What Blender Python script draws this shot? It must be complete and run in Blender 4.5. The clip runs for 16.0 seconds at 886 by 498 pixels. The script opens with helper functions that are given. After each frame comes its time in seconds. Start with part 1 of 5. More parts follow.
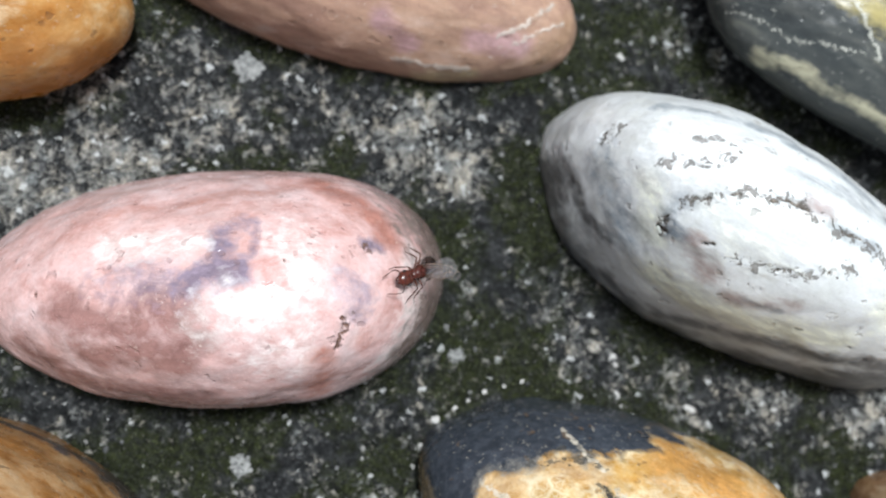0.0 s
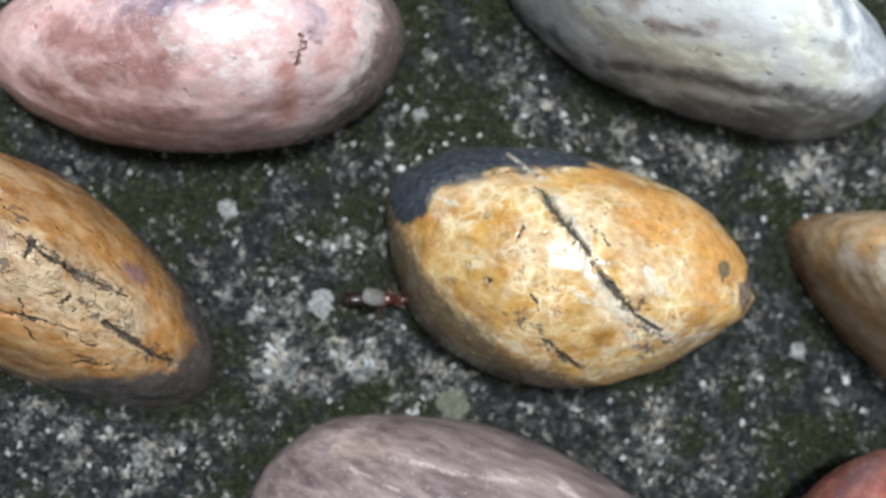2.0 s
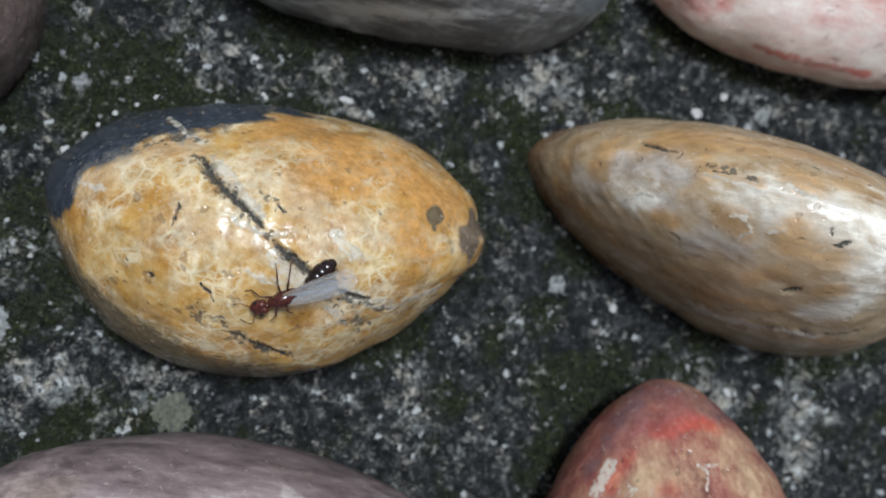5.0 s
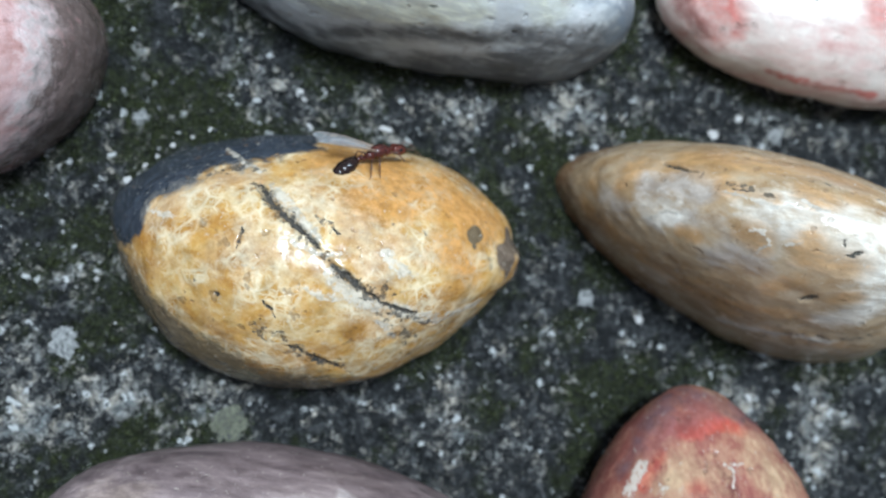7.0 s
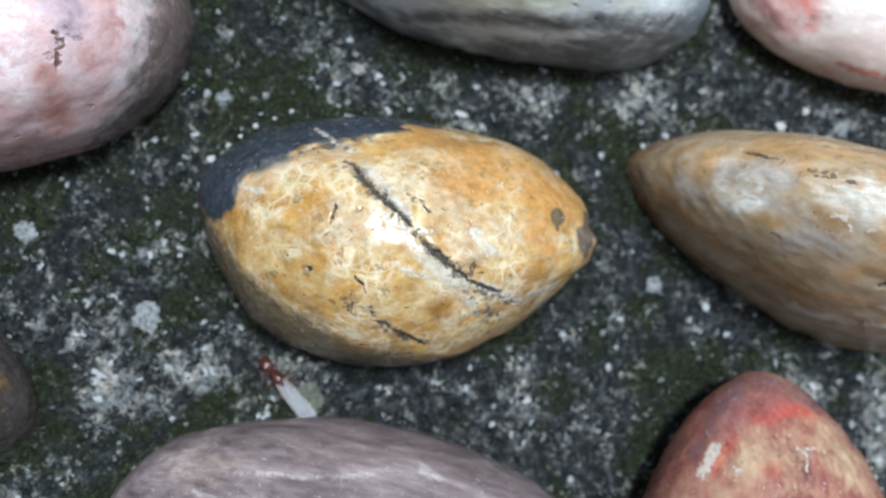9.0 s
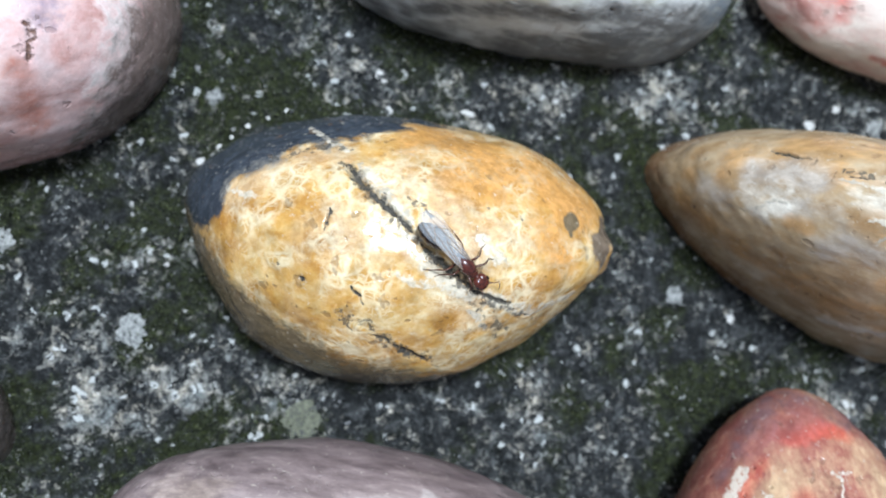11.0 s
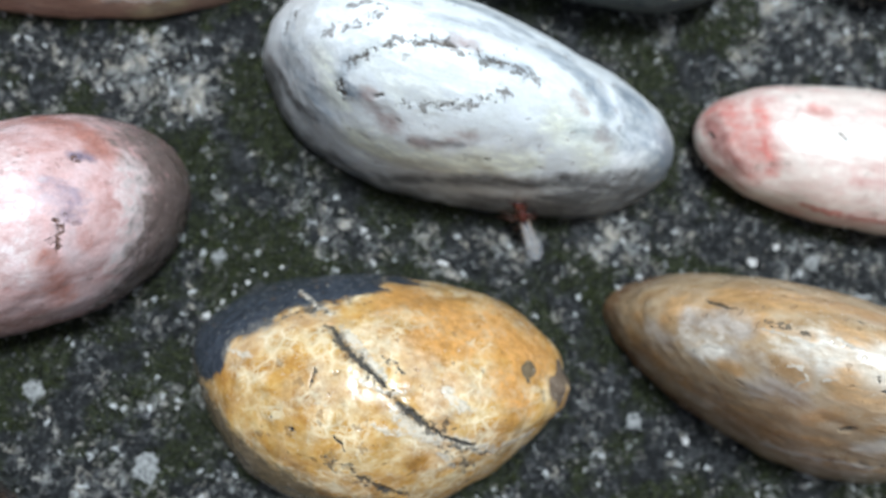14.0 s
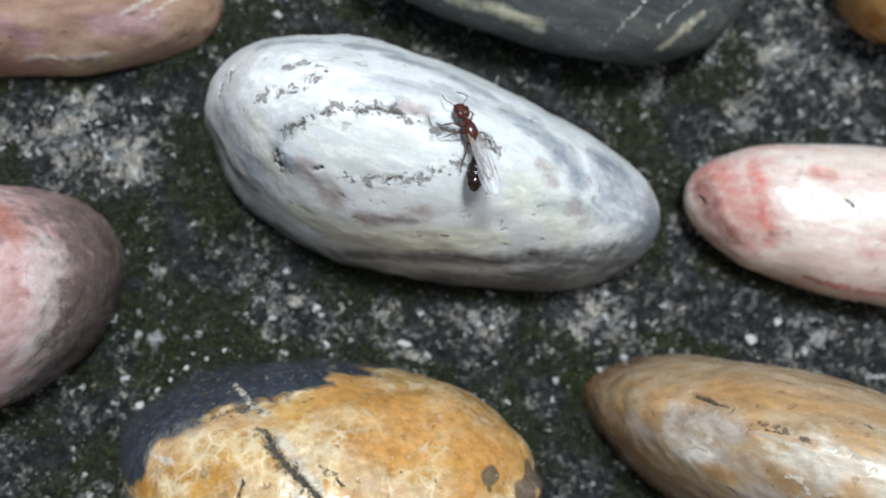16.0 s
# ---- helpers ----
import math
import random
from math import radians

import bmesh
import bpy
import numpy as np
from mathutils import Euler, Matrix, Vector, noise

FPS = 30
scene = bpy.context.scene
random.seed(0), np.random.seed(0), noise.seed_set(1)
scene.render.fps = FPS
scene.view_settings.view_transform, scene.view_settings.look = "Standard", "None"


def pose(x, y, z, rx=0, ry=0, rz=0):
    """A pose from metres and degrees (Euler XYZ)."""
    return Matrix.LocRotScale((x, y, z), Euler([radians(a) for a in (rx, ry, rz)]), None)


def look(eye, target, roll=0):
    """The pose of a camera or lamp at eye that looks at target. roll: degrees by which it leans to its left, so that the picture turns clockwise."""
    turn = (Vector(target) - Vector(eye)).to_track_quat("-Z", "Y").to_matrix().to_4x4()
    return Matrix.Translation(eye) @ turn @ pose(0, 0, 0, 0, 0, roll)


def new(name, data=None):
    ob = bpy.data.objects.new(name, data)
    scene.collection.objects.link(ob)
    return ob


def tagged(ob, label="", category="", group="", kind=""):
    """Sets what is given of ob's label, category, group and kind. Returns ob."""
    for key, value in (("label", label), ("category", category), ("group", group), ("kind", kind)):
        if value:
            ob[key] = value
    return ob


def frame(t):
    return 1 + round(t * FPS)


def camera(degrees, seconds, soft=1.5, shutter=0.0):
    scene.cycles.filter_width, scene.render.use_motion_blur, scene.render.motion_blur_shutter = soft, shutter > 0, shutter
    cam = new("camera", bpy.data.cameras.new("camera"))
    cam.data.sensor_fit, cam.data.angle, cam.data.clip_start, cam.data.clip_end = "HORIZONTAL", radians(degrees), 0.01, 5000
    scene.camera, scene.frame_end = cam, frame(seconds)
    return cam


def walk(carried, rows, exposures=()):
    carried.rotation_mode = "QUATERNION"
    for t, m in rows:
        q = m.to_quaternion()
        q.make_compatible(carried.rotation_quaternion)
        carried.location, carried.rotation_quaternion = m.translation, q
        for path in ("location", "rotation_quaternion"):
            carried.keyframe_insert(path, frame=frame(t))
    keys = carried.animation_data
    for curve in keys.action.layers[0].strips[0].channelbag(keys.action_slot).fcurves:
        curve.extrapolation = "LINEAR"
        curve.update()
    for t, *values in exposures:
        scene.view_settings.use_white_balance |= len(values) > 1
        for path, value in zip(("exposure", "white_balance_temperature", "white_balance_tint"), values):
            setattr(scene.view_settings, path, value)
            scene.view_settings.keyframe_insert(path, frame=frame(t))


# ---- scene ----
cam = camera(49.7, 16.0, soft=1.8)
# a close-up lens: the pebbles' crowns are sharp, the ground behind them a little soft
cam.data.dof.use_dof = True
cam.data.dof.focus_distance = 0.086
cam.data.dof.aperture_fstop = 26.0
METRES, EYE, TILT, LEAN, TURN = 0.16, 0.1101, -82.12, -8.16, 0.0
ROWS = [
    (0.0, 0.0, 0.0, 0.0, -0.0, 0.0, 0.0),
    (0.5, -0.0006, -0.0296, -0.049, 1.16, -0.69, -0.09),
    (1.0, -0.0161, -0.0282, -0.0801, 1.96, -1.11, -0.28),
    (1.5, 0.0136, -0.0543, -0.12, 2.55, -1.35, 0.48),
    (2.0, 0.058, -0.0748, -0.1628, 2.4, -1.73, 1.64),
    (2.5, 0.0923, -0.0577, -0.1804, 1.48, -2.45, 2.14),
    (3.0, 0.1227, -0.034, -0.18, 0.3, -2.36, 2.09),
    (3.5, 0.1597, -0.0053, -0.1713, -1.88, -3.02, 3.01),
    (4.0, 0.2348, 0.011, -0.1341, -3.95, -4.03, 6.18),
    (4.5, 0.2318, 0.0155, -0.1323, -4.58, -5.75, 8.69),
    (4.7, 0.2048, 0.0267, -0.1593, -4.45, -6.40, 9.42),
    (6.8, 0.1755, -0.0236, -0.1534, -4.18, -5.58, 11.17),
    (7.0, 0.1703, -0.0212, -0.1532, -3.97, -5.09, 11.09),
    (7.5, 0.1802, -0.0233, -0.1429, -3.61, -4.64, 11.26),
    (8.0, 0.1797, -0.0228, -0.1489, -3.47, -4.49, 11.21),
    (8.5, 0.1553, -0.0387, -0.164, -3.38, -4.52, 10.44),
    (8.7, 0.1207, -0.0394, -0.1559, -3.38, -4.80, 10.11),
    (10.8, 0.1103, 0.0216, -0.1768, -2.40, -4.54, 10.32),
    (11.0, 0.1253, 0.0157, -0.1629, -2.62, -4.14, 10.26),
    (11.5, 0.1284, -0.0067, -0.1746, -2.48, -3.57, 10.46),
    (12.0, 0.1487, -0.023, -0.1562, -2.17, -2.55, 10.58),
    (12.5, 0.1663, -0.0385, -0.1503, -2.06, -1.77, 10.83),
    (13.0, 0.182, -0.0549, -0.124, -1.79, -0.97, 11.29),
    (13.5, 0.1718, -0.0587, -0.112, -1.58, -0.37, 11.47),
    (14.0, 0.168, -0.0695, -0.1091, -1.29, 0.11, 11.66),
    (14.5, 0.1787, -0.0714, -0.1023, -0.95, 0.56, 11.94),
    (15.0, 0.1875, -0.0614, -0.0977, -1.12, 0.78, 11.98),
    (15.5, 0.2071, 0.0043, -0.0895, -0.94, 1.02, 11.87),
    (16.0, 0.2223, 0.005, -0.0759, 0.06, 1.6, 11.85),
]
# stops and white balance as the camera sets them on the way
EXPOSURES = [(0.0, 0.64, 6100, 7), (1.0, 0.35, 6100, 7), (1.5, 0.36, 6050, 6), (2.0, 0.61, 6000, 6), (2.5, 1.01, 5850, 4), (3.0, 0.61, 5900, 5), (3.5, 0.62, 5850, 6), (4.0, -0.04, 5750, 5), (4.7, 0.03, 5750, 6), (7.0, 0.49, 5350, 2), (8.5, 0.49, 5400, 3), (11.0, 0.82, 5500, 4), (11.5, 0.75, 5500, 4), (12.0, 0.72, 5450, 2), (12.5, 0.46, 5550, 3), (13.5, 0.5, 5650, 4), (15.0, 0.52, 5700, 5), (15.5, 0.26, 5900, 6), (16.0, 0.28, 5900, 6)]
walk(cam, [(t, pose(0, 0, EYE, TILT, LEAN, TURN) @ pose(METRES * x, METRES * y, METRES * z, 90 + pitch, roll, yaw)) for t, x, y, z, yaw, pitch, roll in ROWS],
     exposures=EXPOSURES)

# ---- world and light ----
world = bpy.data.worlds.new("overcast_sky")
scene.world = world
world.use_nodes = True
wn = world.node_tree.nodes
sky = wn.new("ShaderNodeTexSky")
sky.sky_type = "NISHITA"
sky.sun_disc = False
SUN_ELEVATION, SUN_AZIMUTH = 80.0, 70.0     # azimuth counted from +x towards +y
sky.sun_elevation = radians(SUN_ELEVATION)
sky.sun_rotation = radians(90.0 - SUN_AZIMUTH)
sky.dust_density = 3.0
# cloud takes most of the blue out of the sky
veil = wn.new("ShaderNodeHueSaturation")
veil.inputs["Saturation"].default_value = 0.35
world.node_tree.links.new(sky.outputs[0], veil.inputs["Color"])
world.node_tree.links.new(veil.outputs[0], wn["Background"].inputs[0])
wn["Background"].inputs[1].default_value = 0.048

sun_data = bpy.data.lights.new("sun", "SUN")
sun_data.energy = 3.2
sun_data.angle = radians(11)
sun_data.color = (1.0, 0.99, 0.98)
sun = new("sun", sun_data)
to_sun = Vector((math.cos(radians(SUN_ELEVATION)) * math.cos(radians(SUN_AZIMUTH)),
                 math.cos(radians(SUN_ELEVATION)) * math.sin(radians(SUN_AZIMUTH)),
                 math.sin(radians(SUN_ELEVATION))))
sun.matrix_world = look(to_sun * 3.0, (0, 0, 0))


# ---- noise on arrays ----
def lattice(i, j, k, seed):
    n = i * 374761393 + j * 668265263 + k * 1440662683 + seed * 1274126177
    n = (n ^ (n >> 13)) * 1274126177
    n = n ^ (n >> 16)
    return (n & 0xFFFFFF) / float(0xFFFFFF)


def value_noise(p, seed=0):
    """Smooth noise from 0 to 1 at the rows of p."""
    p = np.asarray(p, float)
    base = np.floor(p).astype(np.int64)
    f = p - base
    f = f * f * (3 - 2 * f)
    out = 0.0
    for a in (0, 1):
        for b in (0, 1):
            for c in (0, 1):
                w = ((f[:, 0] if a else 1 - f[:, 0]) * (f[:, 1] if b else 1 - f[:, 1]) * (f[:, 2] if c else 1 - f[:, 2]))
                out = out + w * lattice(base[:, 0] + a, base[:, 1] + b, base[:, 2] + c, seed)
    return out


def fbm(p, octaves=4, seed=0, gain=0.5):
    total, amp, norm = 0.0, 1.0, 0.0
    p = np.asarray(p, float)
    for o in range(octaves):
        total = total + amp * value_noise(p * 2.03 ** o + 7.3 * o, seed + o)
        norm += amp
        amp *= gain
    return total / norm


def smooth(lo, hi, x):
    t = np.clip((x - lo) / (hi - lo), 0, 1)
    return t * t * (3 - 2 * t)


# ---- mesh helpers ----
def mesh_object(name, verts, faces, material, attributes=None, shade=True):
    me = bpy.data.meshes.new(name)
    verts = np.asarray(verts, np.float32)
    faces = np.asarray(faces, np.int32)
    k = faces.shape[1]
    me.vertices.add(len(verts))
    me.vertices.foreach_set("co", verts.ravel())
    me.loops.add(faces.size)
    me.loops.foreach_set("vertex_index", faces.ravel())
    me.polygons.add(len(faces))
    me.polygons.foreach_set("loop_start", np.arange(0, faces.size, k, dtype=np.int32))
    me.polygons.foreach_set("use_smooth", np.full(len(faces), shade, dtype=bool))
    me.update(calc_edges=True)
    for key, values in (attributes or {}).items():
        at = me.attributes.new(key, "FLOAT", "POINT")
        at.data.foreach_set("value", np.asarray(values, np.float32))
    me.materials.append(material)
    return new(name, me)


def part(name, bm, material, parent, label=""):
    me = bpy.data.meshes.new(name)
    bm.normal_update()
    bm.to_mesh(me)
    bm.free()
    for poly in me.polygons:
        poly.use_smooth = True
    me.materials.append(material)
    ob = new(name, me)
    ob.parent = parent
    if label:
        tagged(ob, label)
    return ob


def ball(bm, centre, size, turn=(0, 0, 0), segments=24, rings=16):
    """An ellipsoid with the given half sizes, added to bm; returns its vertices."""
    m = Matrix.LocRotScale(centre, Euler([radians(a) for a in turn]), size)
    return bmesh.ops.create_uvsphere(bm, u_segments=segments, v_segments=rings, radius=1.0, matrix=m)["verts"]


def tube(bm, points, radii, sides=8):
    """A tapered tube along points, rounded off at both ends."""
    points = [Vector(p) for p in points]
    first = (points[1] - points[0]).normalized()
    last = (points[-1] - points[-2]).normalized()
    points = [points[0] - first * radii[0] * 0.7] + points + [points[-1] + last * radii[-1] * 0.7]
    radii = [radii[0] * 0.35] + list(radii) + [radii[-1] * 0.35]
    rings = []
    for i, p in enumerate(points):
        d = (points[min(i + 1, len(points) - 1)] - points[max(i - 1, 0)]).normalized()
        side = d.orthogonal().normalized() if i == 0 else (side - d * side.dot(d)).normalized()
        up = d.cross(side)
        rings.append([bm.verts.new(p + (side * math.cos(2 * math.pi * k / sides) + up * math.sin(2 * math.pi * k / sides)) * radii[i])
                      for k in range(sides)])
    for a, b in zip(rings, rings[1:]):
        for k in range(sides):
            bm.faces.new((a[k], a[(k + 1) % sides], b[(k + 1) % sides], b[k]))
    bm.faces.new(rings[0][::-1])
    bm.faces.new(rings[-1])


# ---- materials ----
class Shader:
    """A node material being put together."""

    def __init__(self, name):
        self.material = bpy.data.materials.new(name)
        self.material.use_nodes = True
        self.nodes, self.links = self.material.node_tree.nodes, self.material.node_tree.links
        self.bsdf = self.nodes["Principled BSDF"]
        self.place = self.nodes.new("ShaderNodeTexCoord").outputs["Object"]

    def put(self, value, socket):
        if isinstance(value, bpy.types.NodeSocket):
            self.links.new(value, socket)
        elif isinstance(value, tuple):
            socket.default_value = value if len(value) == 4 else (*value, 1.0)
        else:
            socket.default_value = value

    def at(self, scale=(1, 1, 1), turn=(0, 0, 0), shift=(0, 0, 0)):
        n = self.nodes.new("ShaderNodeMapping")
        self.links.new(self.place, n.inputs["Vector"])
        n.inputs["Scale"].default_value, n.inputs["Location"].default_value = scale, shift
        n.inputs["Rotation"].default_value = [radians(a) for a in turn]
        return n.outputs[0]

    def noise(self, where, scale, detail=5.0, rough=0.55, warp=0.0):
        n = self.nodes.new("ShaderNodeTexNoise")
        self.links.new(where, n.inputs["Vector"])
        for key, v in (("Scale", scale), ("Detail", detail), ("Roughness", rough), ("Distortion", warp)):
            n.inputs[key].default_value = v
        return n.outputs["Fac"]

    def cells(self, where, scale, feature="F1", out="Distance"):
        n = self.nodes.new("ShaderNodeTexVoronoi")
        n.feature = feature
        self.links.new(where, n.inputs["Vector"])
        n.inputs["Scale"].default_value = scale
        return n.outputs[out]

    def ramp(self, fac, stops):
        n = self.nodes.new("ShaderNodeValToRGB")
        self.put(fac, n.inputs[0])
        while len(n.color_ramp.elements) < len(stops):
            n.color_ramp.elements.new(0.5)
        for el, (pos, col) in zip(n.color_ramp.elements, stops):
            el.position = pos
            el.color = (*col, 1.0) if isinstance(col, tuple) else (col, col, col, 1.0)
        return n.outputs[0]

    def mix(self, fac, a, b, blend="MIX"):
        n = self.nodes.new("ShaderNodeMix")
        n.data_type, n.blend_type = "RGBA", blend
        self.put(fac, n.inputs[0])
        self.put(a, n.inputs[6])
        self.put(b, n.inputs[7])
        return n.outputs[2]

    def math(self, kind, a, b=0.0, clamp=False):
        n = self.nodes.new("ShaderNodeMath")
        n.operation, n.use_clamp = kind, clamp
        self.put(a, n.inputs[0])
        self.put(b, n.inputs[1])
        return n.outputs[0]

    def attribute(self, name):
        n = self.nodes.new("ShaderNodeAttribute")
        n.attribute_name = name
        return n.outputs["Fac"]

    def bump(self, height, distance, strength=1.0, under=None):
        n = self.nodes.new("ShaderNodeBump")
        n.inputs["Strength"].default_value, n.inputs["Distance"].default_value = strength, distance
        self.put(height, n.inputs["Height"])
        if under is not None:
            self.put(under, n.inputs["Normal"])
        return n.outputs[0]

    def done(self, colour, rough, normal=None, **more):
        self.put(colour, self.bsdf.inputs["Base Color"])
        self.put(rough, self.bsdf.inputs["Roughness"])
        if normal is not None:
            self.put(normal, self.bsdf.inputs["Normal"])
        for key, v in more.items():
            self.put(v, self.bsdf.inputs[key.replace("_", " ")])
        return self.material


def pebble_material(name, tones, grain, patch_a, patch_b, patch_c, patch_d=None, patch_e=None, vein=(0.62, 0.56, 0.47), crack=(0.052, 0.048, 0.038),
                    scale=150, warp=1.2, mottle=None, mottle_amount=0.5, fleck=(0.08, 0.06, 0.045), fleck_amount=0.5, gloss=0.34, firm={}, network=0, crackle=0, cloudy=0.5):
    """Worn, half-polished pebble: drawn-out mineral tones, cloudy mottling, flecks, and the marks stored on the mesh."""
    s = Shader(name)
    along = s.at(grain)
    plain = s.at()
    broad = s.noise(along, scale, 6, 0.6, warp)
    fine = s.noise(along, scale * 5.5, 5, 0.62, 0.3)
    mixed = s.math("ADD", s.math("MULTIPLY", broad, 0.64), s.math("MULTIPLY", fine, 0.36))
    colour = s.ramp(mixed, tones)
    if mottle:
        web = s.noise(plain, scale * 2.6, 5, 0.62, 0.35)
        colour = s.mix(s.math("MULTIPLY", s.ramp(web, [(0.44, 0.0), (0.62, 1.0)]), mottle_amount), colour, mottle)
    if network:
        bent = s.nodes.new("ShaderNodeVectorMath")
        bent.operation = "MULTIPLY_ADD"
        wavy = s.nodes.new("ShaderNodeTexNoise")
        s.links.new(plain, wavy.inputs["Vector"])
        wavy.inputs["Scale"].default_value = 500
        s.links.new(wavy.outputs["Color"], bent.inputs[0])
        bent.inputs[1].default_value = (0.0020, 0.0020, 0.0020)
        s.links.new(plain, bent.inputs[2])
        net = s.ramp(s.cells(bent.outputs[0], network, "DISTANCE_TO_EDGE"), [(0.0, 1.0), (0.07, 0.85), (0.20, 0.0)])
        thin = s.ramp(s.cells(bent.outputs[0], network * 2.3, "DISTANCE_TO_EDGE"), [(0.0, 0.75), (0.18, 0.0)])
        net = s.math("MAXIMUM", net, thin)
        net = s.math("MULTIPLY", net, s.ramp(s.noise(plain, 260, 4, 0.6), [(0.42, 0.0), (0.60, 1.0)]))
        colour = s.mix(s.math("MULTIPLY", net, 0.75), colour, mottle)
        colour = s.mix(0.55, colour, s.ramp(s.cells(bent.outputs[0], network * 0.8, "SMOOTH_F1"), [(0.12, 0.62), (0.50, 1.12)]), "MULTIPLY")
    ragged = s.math("ADD", s.math("MULTIPLY", s.noise(plain, 900, 4, 0.6, 0.6), 0.5), s.math("MULTIPLY", s.noise(along, 300, 5, 0.6, 1.0), 0.8))
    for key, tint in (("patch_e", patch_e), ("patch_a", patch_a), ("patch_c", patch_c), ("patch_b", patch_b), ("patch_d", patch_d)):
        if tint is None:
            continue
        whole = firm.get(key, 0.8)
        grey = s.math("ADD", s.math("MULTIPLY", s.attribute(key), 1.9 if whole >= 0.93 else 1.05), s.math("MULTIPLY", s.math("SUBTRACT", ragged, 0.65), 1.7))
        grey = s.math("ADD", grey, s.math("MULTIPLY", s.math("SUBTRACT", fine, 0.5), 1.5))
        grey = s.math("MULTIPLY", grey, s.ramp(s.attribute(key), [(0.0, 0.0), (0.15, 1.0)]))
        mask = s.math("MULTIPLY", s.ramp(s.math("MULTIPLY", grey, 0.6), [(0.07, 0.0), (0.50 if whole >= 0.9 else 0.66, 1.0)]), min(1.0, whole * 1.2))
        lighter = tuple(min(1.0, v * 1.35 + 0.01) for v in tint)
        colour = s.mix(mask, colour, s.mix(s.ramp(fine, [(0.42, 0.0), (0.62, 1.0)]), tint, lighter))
    cloud = s.noise(along, 340, 8, 0.68, 0.5)
    colour = s.mix(cloudy, colour, s.ramp(cloud, [(0.36, (0.60, 0.58, 0.57)), (0.50, (0.97, 0.97, 0.97)), (0.66, (1.16, 1.17, 1.18))]), "MULTIPLY")
    dots = s.ramp(s.noise(plain, 620, 2, 0.5), [(0.66, 0.0), (0.72, 1.0)])
    colour = s.mix(s.math("MULTIPLY", dots, fleck_amount), colour, fleck)
    grain_shade = s.ramp(s.noise(plain, 2600, 3, 0.6), [(0.25, 0.82), (0.7, 1.0)])
    colour = s.mix(0.6, colour, grain_shade, "MULTIPLY")
    v_mask = s.ramp(s.math("ADD", s.attribute("vein"), s.math("MULTIPLY", s.math("SUBTRACT", s.noise(plain, 1500, 4, 0.65), 0.5), 3.6)), [(0.40, 0.0), (1.1, 0.8)])
    colour = s.mix(v_mask, colour, s.mix(s.ramp(fine, [(0.45, 0.0), (0.6, 1.0)]), vein, tuple(v * 0.6 for v in vein)))
    c_edge = s.math("ADD", s.attribute("crack"), s.math("MULTIPLY", s.math("SUBTRACT", s.noise(plain, 1700, 5, 0.7), 0.5), 1.5))
    c_edge = s.math("MULTIPLY", c_edge, s.ramp(s.attribute("crack"), [(0.02, 0.0), (0.3, 1.0)]))
    c_mask = s.ramp(c_edge, [(0.42, 0.0), (0.80, 1.0)])
    colour = s.mix(c_mask, colour, s.mix(s.ramp(s.noise(plain, 3000, 2, 0.6), [(0.5, 0.0), (0.7, 1.0)]), crack, tuple(min(0.3, 3.0 * v) for v in crack)))
    if crackle:
        crook = s.nodes.new("ShaderNodeVectorMath")
        crook.operation = "MULTIPLY_ADD"
        sway = s.nodes.new("ShaderNodeTexNoise")
        s.links.new(plain, sway.inputs["Vector"])
        sway.inputs["Scale"].default_value, sway.inputs["Detail"].default_value = 700, 5
        s.links.new(sway.outputs["Color"], crook.inputs[0])
        crook.inputs[1].default_value = (0.0022, 0.0022, 0.0022)
        s.links.new(s.at((0.55, 1.5, 1.1), (0, 0, 12)), crook.inputs[2])
        split = s.ramp(s.cells(crook.outputs[0], crackle, "DISTANCE_TO_EDGE"), [(0.0, 1.0), (0.05, 0.0)])
        split = s.math("MAXIMUM", split, s.math("MULTIPLY", s.ramp(s.cells(crook.outputs[0], crackle * 2.1, "DISTANCE_TO_EDGE"), [(0.0, 1.0), (0.05, 0.0)]), 0.6))
        split = s.math("MULTIPLY", split, s.ramp(s.noise(plain, 420, 5, 0.7), [(0.44, 0.0), (0.58, 1.0)]))
        split = s.math("MULTIPLY", split, s.ramp(s.attribute("patch_a"), [(0.2, 0.0), (0.7, 1.0)]))
        c_mask = s.math("MAXIMUM", c_mask, split)
        colour = s.mix(s.math("MULTIPLY", split, 0.85), colour, crack)
    chips = s.math("ADD", s.noise(plain, 880, 5, 0.66, 0.5), s.math("MULTIPLY", s.attribute("flake"), 0.14))
    chips = s.math("MULTIPLY", s.ramp(chips, [(0.64, 0.0), (0.69, 1.0)]), s.ramp(s.attribute("flake"), [(0.05, 0.0), (0.25, 1.0)]))
    colour = s.mix(s.math("MULTIPLY", chips, 0.75), colour, s.mix(s.ramp(s.noise(plain, 700, 2), [(0.4, 0.0), (0.6, 1.0)]), crack, tuple(1.5 * v + 0.01 for v in crack)))
    c_mask = s.math("MAXIMUM", c_mask, chips)
    rough = s.math("ADD", s.math("MULTIPLY", s.noise(plain, 420, 4, 0.6), 0.20), gloss - 0.17)
    rough = s.math("ADD", rough, s.math("MULTIPLY", c_mask, 0.5), clamp=True)
    normal = s.bump(fine, 0.00010, 0.30)
    if network:
        normal = s.bump(net, 0.00008, 0.3, normal)
    normal = s.bump(s.noise(plain, 2300, 4, 0.6), 0.00004, 0.45, normal)
    normal = s.bump(s.math("MAXIMUM", dots, c_mask), -0.00010, 0.7, normal)
    return s.done(colour, rough, normal, Specular_IOR_Level=0.36)


